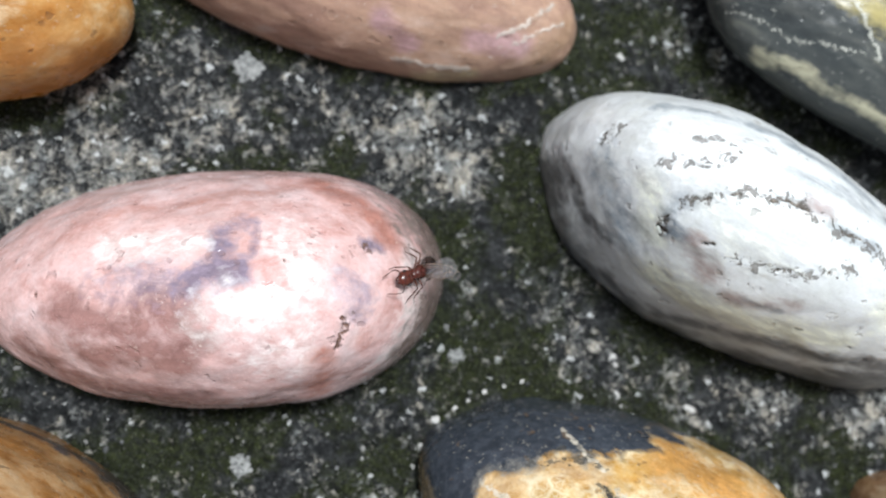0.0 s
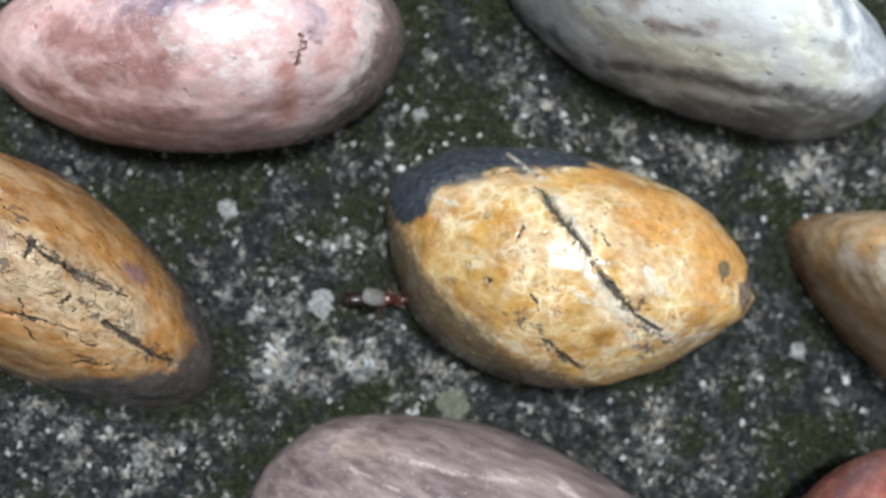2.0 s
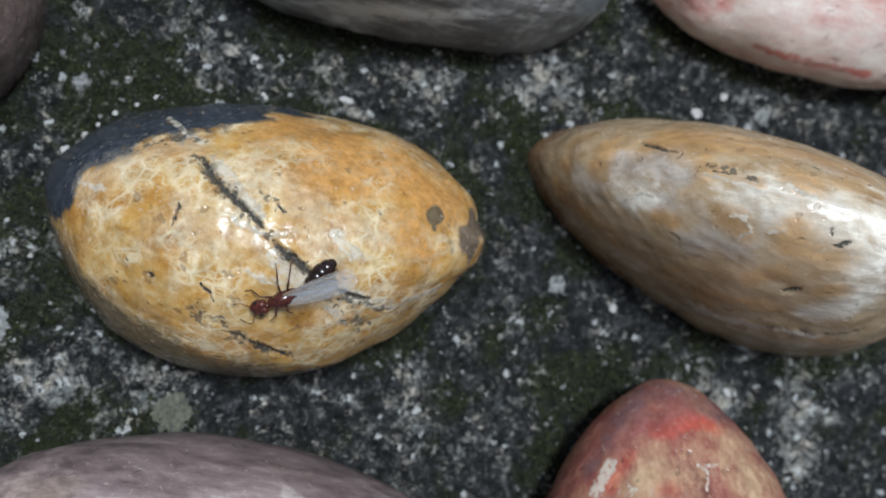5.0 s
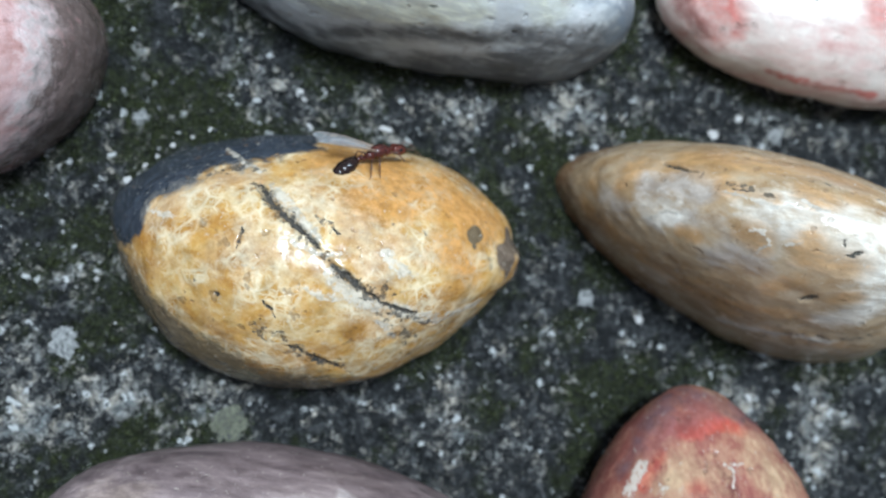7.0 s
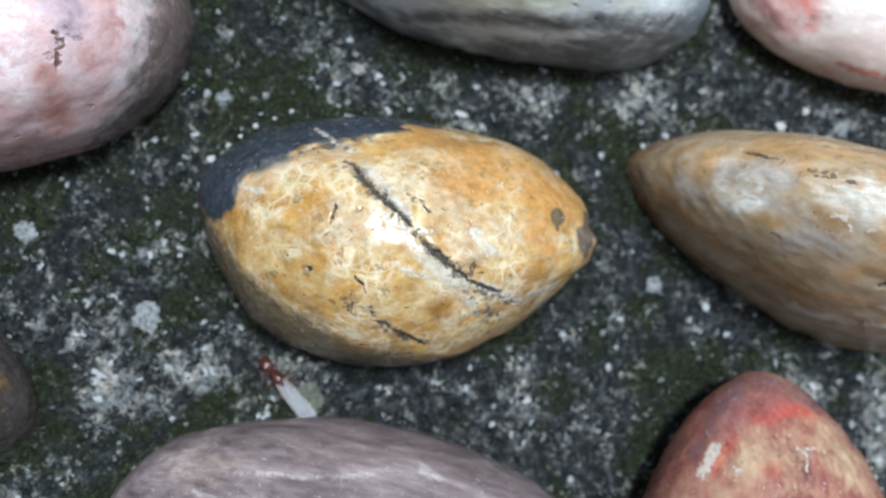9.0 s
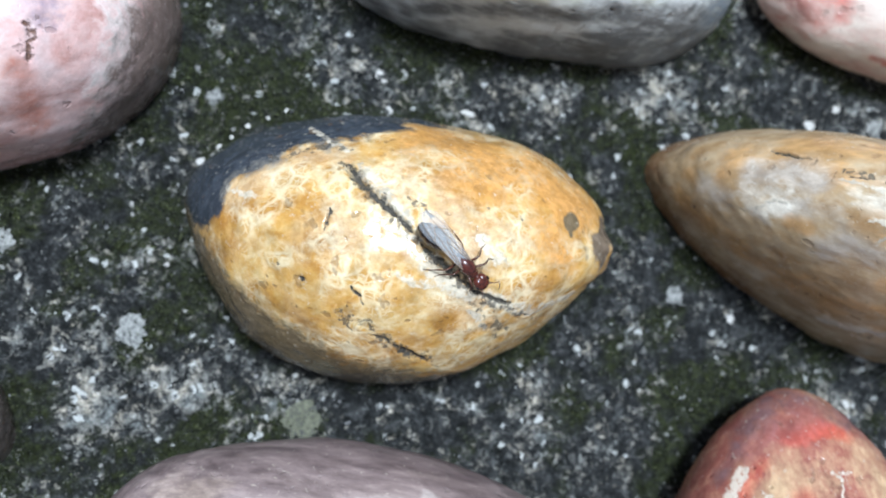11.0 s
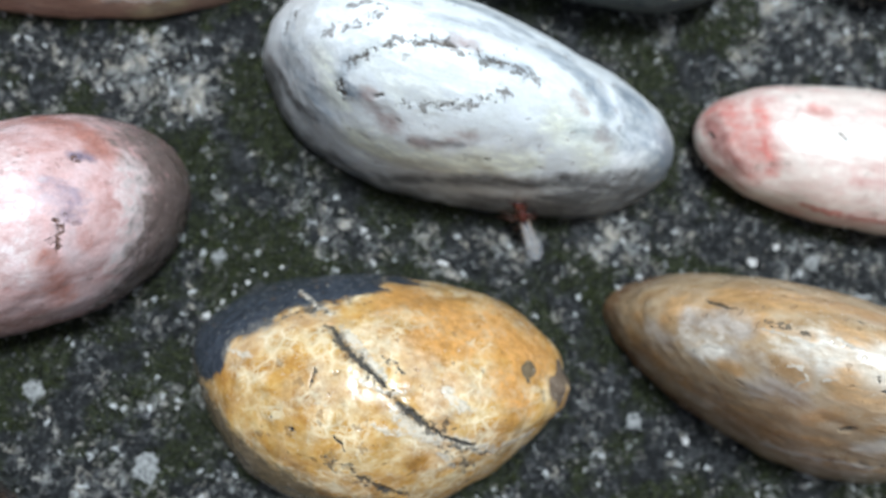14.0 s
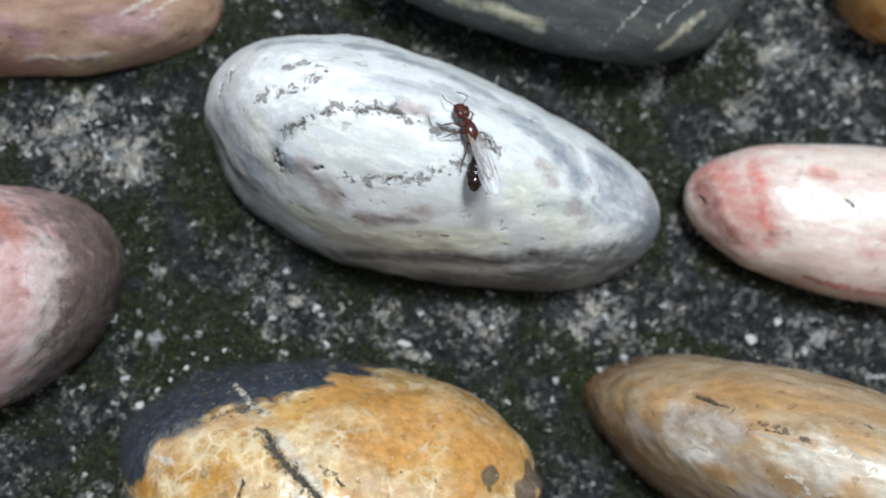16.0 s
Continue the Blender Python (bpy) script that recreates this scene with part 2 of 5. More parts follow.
def ground_material():
    s = Shader("weathered_concrete")
    where = s.at()
    patchy = s.noise(where, 190, 5, 0.6, 0.5)
    blot = s.noise(where, 620, 4, 0.62, 0.9)
    grit = s.noise(where, 1500, 5, 0.7, 0.4)
    sand = s.noise(where, 2600, 4, 0.65)
    # sand grains: cells of two sizes, each with its own tone
    bent = s.nodes.new("ShaderNodeVectorMath")
    bent.operation = "MULTIPLY_ADD"
    wavy = s.nodes.new("ShaderNodeTexNoise")
    s.links.new(where, wavy.inputs["Vector"])
    wavy.inputs["Scale"].default_value = 1600
    s.links.new(wavy.outputs["Color"], bent.inputs[0])
    bent.inputs[1].default_value = (0.0007, 0.0007, 0.0007)
    s.links.new(where, bent.inputs[2])
    big = s.nodes.new("ShaderNodeSeparateColor")
    s.links.new(s.cells(bent.outputs[0], 1500, "F1", "Color"), big.inputs[0])
    small = s.nodes.new("ShaderNodeSeparateColor")
    s.links.new(s.cells(bent.outputs[0], 3300, "F1", "Color"), small.inputs[0])
    dark = s.ramp(s.noise(where, 800, 5, 0.7), [(0.33, (0.0070, 0.0074, 0.0076)), (0.50, (0.019, 0.020, 0.0205)), (0.70, (0.060, 0.062, 0.063))])
    dark = s.mix(0.8, dark, s.ramp(small.outputs[0], [(0.0, 0.55), (0.7, 1.1), (1.0, 2.2)]), "MULTIPLY")
    green = s.math("ADD", s.math("MULTIPLY", s.attribute("moss"), 0.55), s.math("MULTIPLY", s.noise(where, 520, 4, 0.6), 0.8))
    dark = s.mix(s.ramp(green, [(0.52, 0.0), (0.78, 0.7)]), dark, s.ramp(s.noise(where, 1300, 3), [(0.35, (0.0060, 0.0072, 0.0028)), (0.68, (0.030, 0.037, 0.010))]))
    flecks = s.math("ADD", s.math("MULTIPLY", blot, 0.54), s.math("MULTIPLY", grit, 0.46))
    flecks = s.math("ADD", flecks, s.math("MULTIPLY", s.math("SUBTRACT", patchy, 0.5), 0.50))
    flecks = s.math("ADD", flecks, s.math("MULTIPLY", s.math("SUBTRACT", big.outputs[0], 0.5), 0.11))
    flecks = s.math("ADD", flecks, s.math("MULTIPLY", s.math("SUBTRACT", small.outputs[1], 0.5), 0.07))
    flecks = s.math("ADD", flecks, s.math("MULTIPLY", s.attribute("lichen"), 0.15))
    flecks = s.math("SUBTRACT", flecks, s.math("MULTIPLY", s.attribute("moss"), 0.08))
    pale = s.ramp(s.noise(where, 420, 4, 0.6), [(0.35, (0.17, 0.18, 0.178)), (0.52, (0.26, 0.25, 0.225)), (0.66, (0.40, 0.365, 0.30))])
    pale = s.mix(0.7, pale, s.ramp(small.outputs[2], [(0.0, 0.45), (0.6, 1.0), (1.0, 1.5)]), "MULTIPLY")
    colour = s.mix(s.ramp(flecks, [(0.545, 0.0), (0.60, 0.4), (0.68, 1.0)]), dark, pale)
    specks = s.ramp(s.math("ADD", big.outputs[2], s.math("MULTIPLY", s.math("SUBTRACT", flecks, 0.5), 0.35)), [(0.985, 0.0), (1.03, 0.8)])
    colour = s.mix(specks, colour, (0.50, 0.51, 0.50))
    colour = s.mix(0.6, colour, s.ramp(sand, [(0.3, 0.4), (0.65, 1.25)]), "MULTIPLY")
    normal = s.bump(flecks, 0.0008, 0.8)
    normal = s.bump(sand, 0.0002, 0.6, normal)
    return s.done(colour, 0.95, normal, Specular_IOR_Level=0.12)


def island_material(name, stops, rough, spec=0.5):
    s = Shader(name)
    g = s.nodes.new("ShaderNodeNewGeometry")
    colour = s.ramp(g.outputs["Random Per Island"], stops)
    colour = s.mix(0.5, colour, s.ramp(s.noise(s.at(), 2500, 3, 0.6), [(0.3, 0.6), (0.7, 1.1)]), "MULTIPLY")
    return s.done(colour, rough, Specular_IOR_Level=spec)


MAT_GROUND = ground_material()
MAT_GRIT = island_material("mineral_grit", [(0.0, (0.022, 0.024, 0.026)), (0.55, (0.06, 0.061, 0.062)), (0.85, (0.13, 0.128, 0.12)), (0.985, (0.20, 0.198, 0.185)), (1.0, (0.40, 0.39, 0.37))], 0.5)
MAT_MOSS = island_material("moss_leaves", [(0.0, (0.010, 0.012, 0.006)), (0.65, (0.025, 0.031, 0.011)), (1.0, (0.066, 0.076, 0.026))], 0.65)
MAT_CHIP = island_material("pale_chip", [(0.0, (0.26, 0.255, 0.235)), (1.0, (0.46, 0.45, 0.43))], 0.5)


def lichen_material(name, middle, light):
    s = Shader(name)
    w = s.at()
    n = s.noise(w, 1900, 5, 0.7)
    colour = s.ramp(n, [(0.36, (0.06, 0.062, 0.06)), (0.50, middle), (0.7, light)])
    return s.done(colour, 0.85, s.bump(n, 0.0003, 0.8))


MAT_LICHEN = lichen_material("pale_lichen_crust", (0.235, 0.24, 0.235), (0.37, 0.372, 0.355))
MAT_LICHEN_OLIVE = lichen_material("olive_lichen_crust", (0.105, 0.108, 0.075), (0.20, 0.205, 0.15))

# ---- the pebbles' forms: place, half sizes, yaw, tapers, roundness, bend, tilts ----
FORMS = {
    "ochre": (0.0339, -0.0176, 0.0032, 0.0228, 0.0144, 0.0191, -16.4, -0.090, -0.040, 1.960, 0.207, 8.4, -15.0),
    "chalk": (0.0529, 0.0152, 0.0005, 0.0280, 0.0125, 0.0246, -25.3, -0.216, 0.210, 1.960, 0.102, 6.8, 7.5),
    "pink": (-0.0099, 0.0111, 0.0001, 0.0253, 0.0126, 0.0230, 0.4, 0.118, 0.215, 1.960, 0.013, 15.1, -9.9),
    "tan": (0.0873, -0.0261, -0.0044, 0.0258, 0.0118, 0.0336, -31.9, 0.180, 0.107, 1.960, 0.045, 3.2, -15.2),
    "rose": (0.1082, -0.0021, 0.0054, 0.0278, 0.0094, 0.0088, -17.6, -0.073, 0.078, 2.041, 0.155, -0.1, -1.6),
    "russet": (-0.0283, -0.0182, -0.0006, 0.0233, 0.0114, 0.0273, -28.8, -0.182, 0.011, 1.999, -0.148, -6.4, 2.9),
    "mauve": (0.0231, -0.0546, 0.0064, 0.0287, 0.0175, 0.0131, -24.5, 0.032, 0.008, 2.037, 0.066, -0.2, -0.5),
    "red": (0.0692, -0.0628, 0.0082, 0.0227, 0.0167, 0.0127, 77.3, -0.285, -0.060, 2.120, 0.046, 0.0, 0.4),
    "navy": (0.1287, -0.0292, 0.0040, 0.0125, 0.0115, 0.0150, 70.0, 0.050, 0.000, 2.000, 0.000, 0.0, 0.0),
    "amber": (-0.0416, 0.0396, 0.0080, 0.0224, 0.0108, 0.0129, -0.7, -0.020, -0.003, 2.048, -0.008, 0.1, 0.1),
    "umber": (0.1236, 0.0391, 0.0071, 0.0202, 0.0109, 0.0130, 54.0, 0.013, -0.002, 2.047, 0.003, 0.0, 0.0),
    "dusky": (0.0045, 0.0494, 0.0034, 0.0287, 0.0125, 0.0129, -16.2, -0.112, -0.009, 2.039, -0.046, 0.1, 5.5),
    "striped": (0.0733, 0.0469, 0.0075, 0.0265, 0.0195, 0.0104, -22.9, 0.052, 0.142, 2.087, -0.175, -1.5, 1.1),
}

# how each rim departs from an even egg: (degrees round it, share of its width)
RIMS = {
    "ochre": [(-165, -0.035), (-148, -0.005), (-128, 0.045), (-106, 0.035), (-88, 0.018), (-70, 0.0), (-55, -0.025), (-40, -0.036), (-26, -0.014), (-14, 0.04), (-6, 0.035), (6, -0.02), (30, -0.025), (55, 0.01), (90, -0.01), (115, -0.03), (145, -0.025), (170, 0.01)],
    "chalk": [(-178, 0.01), (-160, -0.035), (-133, -0.045), (-112, -0.02), (-89, -0.04), (-71, -0.01), (-56, 0.015), (-12, 0.0), (37, -0.012), (73, -0.02), (108, -0.015), (135, -0.03), (162, 0.015), (174, 0.02)],
    "tan": [(-178, 0.0), (-161, -0.03), (-143, -0.075), (-100, -0.085), (-82, -0.035), (-55, -0.015), (-22, -0.04), (11, -0.01), (45, -0.03), (101, -0.05), (140, -0.045), (163, -0.02)],
    "pink": [(-165, -0.018), (-142, -0.013), (-122, 0.02), (-60, 0.015), (-35, -0.02), (10, 0.01), (33, -0.012), (142, -0.015), (175, 0.01)],
}


def footing(x, y):
    """How near a place lies to a pebble's rim: under 1 inside it, growing outwards."""
    out = np.full(len(x), 9.0)
    for cx, cy, cz, a, b, c, yaw, k1, k2, n, bend, tx, ty in FORMS.values():
        ca, sa = math.cos(radians(yaw)), math.sin(radians(yaw))
        u, v = ((x - cx) * ca + (y - cy) * sa) / a, ((y - cy) * ca - (x - cx) * sa) / b
        s = np.clip(1 + k1 * u + k2 * u * u, 0.4, 2)
        out = np.minimum(out, np.sqrt(u * u + ((v - bend * u * u) / s) ** 2))
    return out


# ---- the ground ----
# (x, y, radius) of pale mineral crust and of moss, in metres
PALE = [(-0.025, 0.025, 0.009), (-0.030, 0.021, 0.008), (-0.0115, 0.030, 0.005), (0.0115, 0.029, 0.006), (0.018, 0.0245, 0.005),
        (0.012, 0.0285, 0.006), (0.021, 0.025, 0.005), (0.032, 0.001, 0.004), (-0.0175, 0.037, 0.005), (0.014, 0.0016, 0.003),
        (-0.0006, -0.028, 0.003), (-0.014, -0.040, 0.004), (0.010, -0.0275, 0.005), (0.019, -0.030, 0.004), (0.036, 0.0009, 0.004),
        (0.044, -0.001, 0.004), (0.054, -0.0036, 0.004), (0.069, -0.0045, 0.006), (0.096, -0.0126, 0.004), (0.083, 0.023, 0.006),
        (0.102, 0.026, 0.009), (0.110, 0.021, 0.007), (0.092, 0.030, 0.006), (0.095, -0.047, 0.005), (0.092, -0.054, 0.005), (0.084, -0.045, 0.004), (0.048, -0.0375, 0.004)]
MOSSY = [(0.037, 0.0436, 0.006), (-0.0175, -0.0076, 0.007), (0.030, 0.0063, 0.005), (0.018, 0.0016, 0.004), (0.0035, 0.028, 0.004),
         (-0.0127, -0.0071, 0.006), (-0.028, 0.0274, 0.004), (0.037, 0.0037, 0.004), (0.024, 0.0218, 0.006), (0.078, 0.0224, 0.005),
         (0.079, 0.0177, 0.005), (0.0436, -0.0003, 0.003), (0.019, 0.004, 0.006), (0.093, 0.0235, 0.006), (0.0264, -0.0002, 0.004),
         (0.057, -0.0077, 0.005), (0.0637, -0.007, 0.004), (0.024, 0.005, 0.005), (0.042, 0.0037, 0.004), (-0.007, -0.006, 0.006),
         (0.009, -0.0215, 0.004), (0.0655, -0.0384, 0.006), (0.049, -0.0363, 0.004), (0.010, -0.032, 0.003), (0.063, -0.033, 0.004), (0.005, -0.012, 0.005)]


def spots(x, y, table):
    out = np.zeros_like(x)
    for cx, cy, r in table:
        out = np.maximum(out, np.exp(-((x - cx) ** 2 + (y - cy) ** 2) / (r * r)))
    return out


def pale_at(x, y):
    p = np.c_[x, y, 0 * x]
    return np.clip(0.75 * spots(x, y, PALE) + 1.5 * (fbm(p * 160, 4, 11) - 0.52), 0, 1)


def moss_at(x, y):
    p = np.c_[x, y, 0 * x]
    edge = footing(x, y)
    rim = smooth(0.85, 1.02, edge) * (1 - smooth(1.05, 1.30, edge))
    return np.clip(0.65 * spots(x, y, MOSSY) + 2.0 * (fbm(p * 230, 4, 31) - 0.47) - 0.30 * spots(x, y, PALE) + 0.45 * rim, 0, 1)


def relief(x, y):
    p = np.c_[x, y, 0 * x]
    near = smooth(0.6, 0.2, np.hypot(x - 0.04, y))
    h = 0.0016 * (fbm(p * 120, 3, 3) - 0.5) + near * (0.0011 * (fbm(p * 620, 3, 5) - 0.5))
    h = h + near * 0.0012 * (1 - smooth(0.99, 1.13, footing(x, y)))
    return h - 0.0002 + near * 0.0005 * smooth(0.35, 0.8, pale_at(x, y))


def build_ground():
    def axis(lo, hi, step, far):
        core = np.arange(lo, hi, step)
        out, d, x = [], step, 0.0
        while x < far:
            d *= 1.35
            x += d
            out.append(x)
        out = np.array(out)
        return np.r_[(lo - out)[::-1], core, core[-1] + out]
    xs, ys = axis(-0.062, 0.142, 0.00036, 60.0), axis(-0.082, 0.082, 0.00036, 60.0)
    gx, gy = np.meshgrid(xs, ys)
    x, y = gx.ravel(), gy.ravel()
    z = relief(x, y)
    w, h = len(xs), len(ys)
    i = (np.arange(h - 1)[:, None] * w + np.arange(w - 1)[None, :]).ravel()
    faces = np.c_[i, i + 1, i + w + 1, i + w]
    near = smooth(0.6, 0.2, np.hypot(x - 0.04, y))
    ob = mesh_object("ground", np.c_[x, y, z], faces, MAT_GROUND,
                     {"lichen": near * pale_at(x, y) + 0.2 * (1 - near), "moss": near * moss_at(x, y) + 0.2 * (1 - near)})
    tagged(ob, "weathered dark grey concrete with pale lichen crust and moss", "ground", kind="structure")


build_ground()


# ---- pebbles ----
class Form:
    """An egg-like body: half sizes a, b, c, taper k1, k2 along its length, roundness n, and a sideways bend."""

    def __init__(self, x, y, z, a, b, c, yaw, k1, k2, n, bend, tx, ty, rim=()):
        self.rim = rim
        self.pose = pose(x, y, z, tx, ty, yaw)
        self.a, self.b, self.c, self.k1, self.k2, self.n, self.bend = a, b, c, k1, k2, n, bend

    def swell(self, u, v):
        """The rim's departure from the even egg, fading towards the crown."""
        if not self.rim:
            return 1.0
        at = np.array([r[0] for r in self.rim], float)
        amount = np.array([r[1] for r in self.rim])
        at, amount = np.r_[at[-1] - 360, at, at[0] + 360], np.r_[amount[-1], amount, amount[0]]
        phi = (np.degrees(np.arctan2(v, u)) - at[1]) % 360 + at[1]
        k = np.clip(np.searchsorted(at, phi, side="right") - 1, 0, len(at) - 2)
        t = (phi - at[k]) / (at[k + 1] - at[k])
        t = t * t * (3 - 2 * t)
        return 1 + (amount[k] * (1 - t) + amount[k + 1] * t) * np.clip(u * u + v * v, 0, 1)

    def body(self, u, v, w):
        grown = self.swell(u, v)
        u, v = u * grown, v * grown
        s = np.clip(1 + self.k1 * u + self.k2 * u * u, 0.15, 3)
        return np.c_[self.a * u, self.b * (v * s + self.bend * u * u), self.c * w * s]

    def top(self, uv):
        """Points of the upper face over the given (u, v)."""
        u, v = np.clip(uv[:, 0], -0.999, 0.999), uv[:, 1]
        room = np.clip(1 - np.abs(u) ** self.n, 1e-6, 1) ** (1 / self.n)
        v = np.clip(v, -room * 0.999, room * 0.999)
        w = np.clip(1 - np.abs(u) ** self.n - np.abs(v) ** self.n, 0, 1) ** (1 / self.n)
        return self.body(u, v, w)


def trail(points, count, wobble, seed):
    """(u, v) points strewn evenly and a little raggedly along a broken line."""
    p = np.array(points, float)
    if len(p) == 1:
        return p
    step = np.r_[0, np.cumsum(np.hypot(*np.diff(p, axis=0).T))]
    t = np.linspace(0, step[-1], count)
    q = np.c_[np.interp(t, step, p[:, 0]), np.interp(t, step, p[:, 1])]
    k = np.c_[t * 55, 0 * t + seed, 0 * t]
    return q + wobble * np.c_[fbm(k, 4, seed, 0.7) - 0.5, fbm(k, 4, seed + 50, 0.7) - 0.5]


def nearness(verts, line):
    """Distance from each vertex to the nearest point of the line, and where along it (0 to 1)."""
    best, where = np.full(len(verts), 9.0), np.zeros(len(verts))
    for i, q in enumerate(line):
        d = np.linalg.norm(verts - q, axis=1)
        m = d < best
        best[m], where[m] = d[m], i / max(1, len(line) - 1)
    return best, where


def pebble(name, label, stone, material, cracks=(), veins=(), marks=None, edges=None, flakes=(), pits=(), fine=True, seed=1, lumps=0.0005):
    """One pebble. cracks: (width mm, depth mm, [(u, v), ...]); veins and marks: (width mm, [(u, v), ...]);
    edges: patch name -> (axis, sign, soft, boundary, raggedness); pits: (radius mm, depth mm, (u, v))."""
    f = Form(*FORMS[stone], rim=RIMS.get(stone, ()))
    na, nr = (330, 260) if fine else (190, 150)
    th = np.linspace(0.004, math.pi - 0.004, na)
    k = np.linspace(0, 1, nr, endpoint=False)
    ph = 2 * math.pi * k + 0.5 * np.cos(2 * math.pi * k)         # denser over the top
    T, P = np.meshgrid(th, ph, indexing="ij")
    d = np.c_[-np.cos(T).ravel(), (np.sin(T) * np.cos(P)).ravel(), (np.sin(T) * np.sin(P)).ravel()]
    q = d / ((np.abs(d) ** f.n).sum(1) ** (1 / f.n))[:, None]
    v = f.body(q[:, 0], q[:, 1], q[:, 2])
    i = (np.arange(na - 1)[:, None] * nr + np.arange(nr)[None, :])
    j = (np.arange(na - 1)[:, None] * nr + (np.arange(nr)[None, :] + 1) % nr)
    faces = np.stack([i, j, j + nr, i + nr], -1).reshape(-1, 4)
    out = d / np.array([f.a, f.b, f.c])
    out /= np.linalg.norm(out, axis=1)[:, None]
    grow = lumps * (fbm(v * 140 + seed, 3, seed) - 0.5) * 2 + 0.00007 * (fbm(v * 900, 3, seed + 5) - 0.5) * 2
    crack, vein = np.zeros(len(v)), np.zeros(len(v))
    up = q[:, 2] > -0.15
    rough = fbm(v * 1500, 3, seed + 21)
    coarse = fbm(v * 420, 2, seed + 23)
    patchwork = fbm(v * 650, 3, seed + 27)
    broken = smooth(0.30, 0.62, fbm(v * 1000, 3, seed + 25))
    for n, (width, depth, line) in enumerate(cracks):
        way = f.top(trail(line, 110 if len(line) > 2 else 30, 0.035 if len(line) > 2 else 0.02, seed * 7 + n))
        dist, where = nearness(v, way)
        wide = width * 0.00042 * (0.05 + 1.6 * coarse) * (0.5 + 0.7 * broken) * (0.45 + 0.55 * np.sin(math.pi * np.clip(where, 0.03, 0.97)) ** 0.4 if len(line) > 1 else 1.0)
        if len(line) == 1:
            wide = width * 0.0005 * (0.6 + 0.8 * coarse)
        m = np.clip(1 - dist / (wide * 2.0 + 0.00008), 0, 1) * up
        if width < 0.5:
            m = m * smooth(0.30, 0.58, patchwork)
        crack = np.maximum(crack, m)
        grow -= depth * 0.001 * smooth(0.30, 0.75, m * (0.8 + 0.4 * rough))
        grow += 0.00006 * np.exp(-((dist - wide * 1.6) / (wide * 0.8)) ** 2) * up
    for radius, depth, spot in pits:
        dist, where = nearness(v, f.top(np.array([spot])))
        inside = (1 - smooth(0.75, 1.1, dist / (radius * 0.001) + 0.5 * (coarse - 0.5))) * up
        crack = np.maximum(crack, inside)
        grow -= depth * 0.001 * inside
        vein = np.maximum(vein, 0.45 * np.exp(-((dist - radius * 0.00135) / (radius * 0.0003)) ** 2) * up)
    for n, (width, line) in enumerate(veins):
        way = f.top(trail(line, 60, 0.03, seed * 11 + n))
        dist, where = nearness(v, way)
        m = (1 - smooth(0.4, 1.3, dist / (width * 0.0005 * (0.4 + 1.2 * coarse)))) * up
        vein = np.maximum(vein, m)
        grow += 0.00006 * m
    flake = np.zeros(len(v))
    for n, (width, line) in enumerate(flakes):
        dist, where = nearness(v, f.top(trail(line, 40, 0.03, seed * 13 + n)))
        m = (1 - smooth(0.15, 1.5, dist / (width * 0.0005) + 0.8 * (coarse - 0.5))) * up
        flake = np.maximum(flake, m)
    grow -= 0.00012 * flake * smooth(0.5, 0.62, rough)
    patches = {key: np.zeros(len(v)) for key in ("patch_a", "patch_b", "patch_c", "patch_d", "patch_e")}
    for key, rows in (marks or {}).items():
        for width, line, *power in rows:
            dist, where = nearness(v, f.top(trail(line, 30, 0.03, seed + 3)))
            m = (power[0] if power else 1.0) * (1 - smooth(0.1, 1.75, dist / (width * 0.0005) + 1.1 * (coarse - 0.5))) * (q[:, 2] > -0.4)
            patches[key] = np.maximum(patches[key], m)
    for key, (axis, sign, soft, line, *even) in (edges or {}).items():
        b = np.array(sorted(line, key=lambda e: e[1 - axis]))
        limit = np.interp(q[:, 1 - axis], b[:, 1 - axis], b[:, axis])
        side = sign * (q[:, axis] - limit) + (even[0] if even else 1.0) * (0.22 * (coarse - 0.5) + 0.12 * (fbm(v * 160, 2, seed + 2) - 0.5))
        patches[key] = np.maximum(patches[key], smooth(-soft, soft, side))
    v = v + out * grow[:, None]
    ob = mesh_object(name, v, faces, material, {"crack": crack, "vein": vein, "flake": flake, **patches})
    # close the two ends
    bm = bmesh.new()
    bm.from_mesh(ob.data)
    bm.verts.ensure_lookup_table()
    for ring in (list(range(nr))[::-1], [(na - 1) * nr + e for e in range(nr)]):
        bm.faces.new([bm.verts[e] for e in ring]).smooth = True
    bmesh.ops.recalc_face_normals(bm, faces=bm.faces)
    bm.to_mesh(ob.data)
    bm.free()
    ob.matrix_basis = f.pose
    return tagged(ob, label, "pebble", "pebbles set in the concrete")


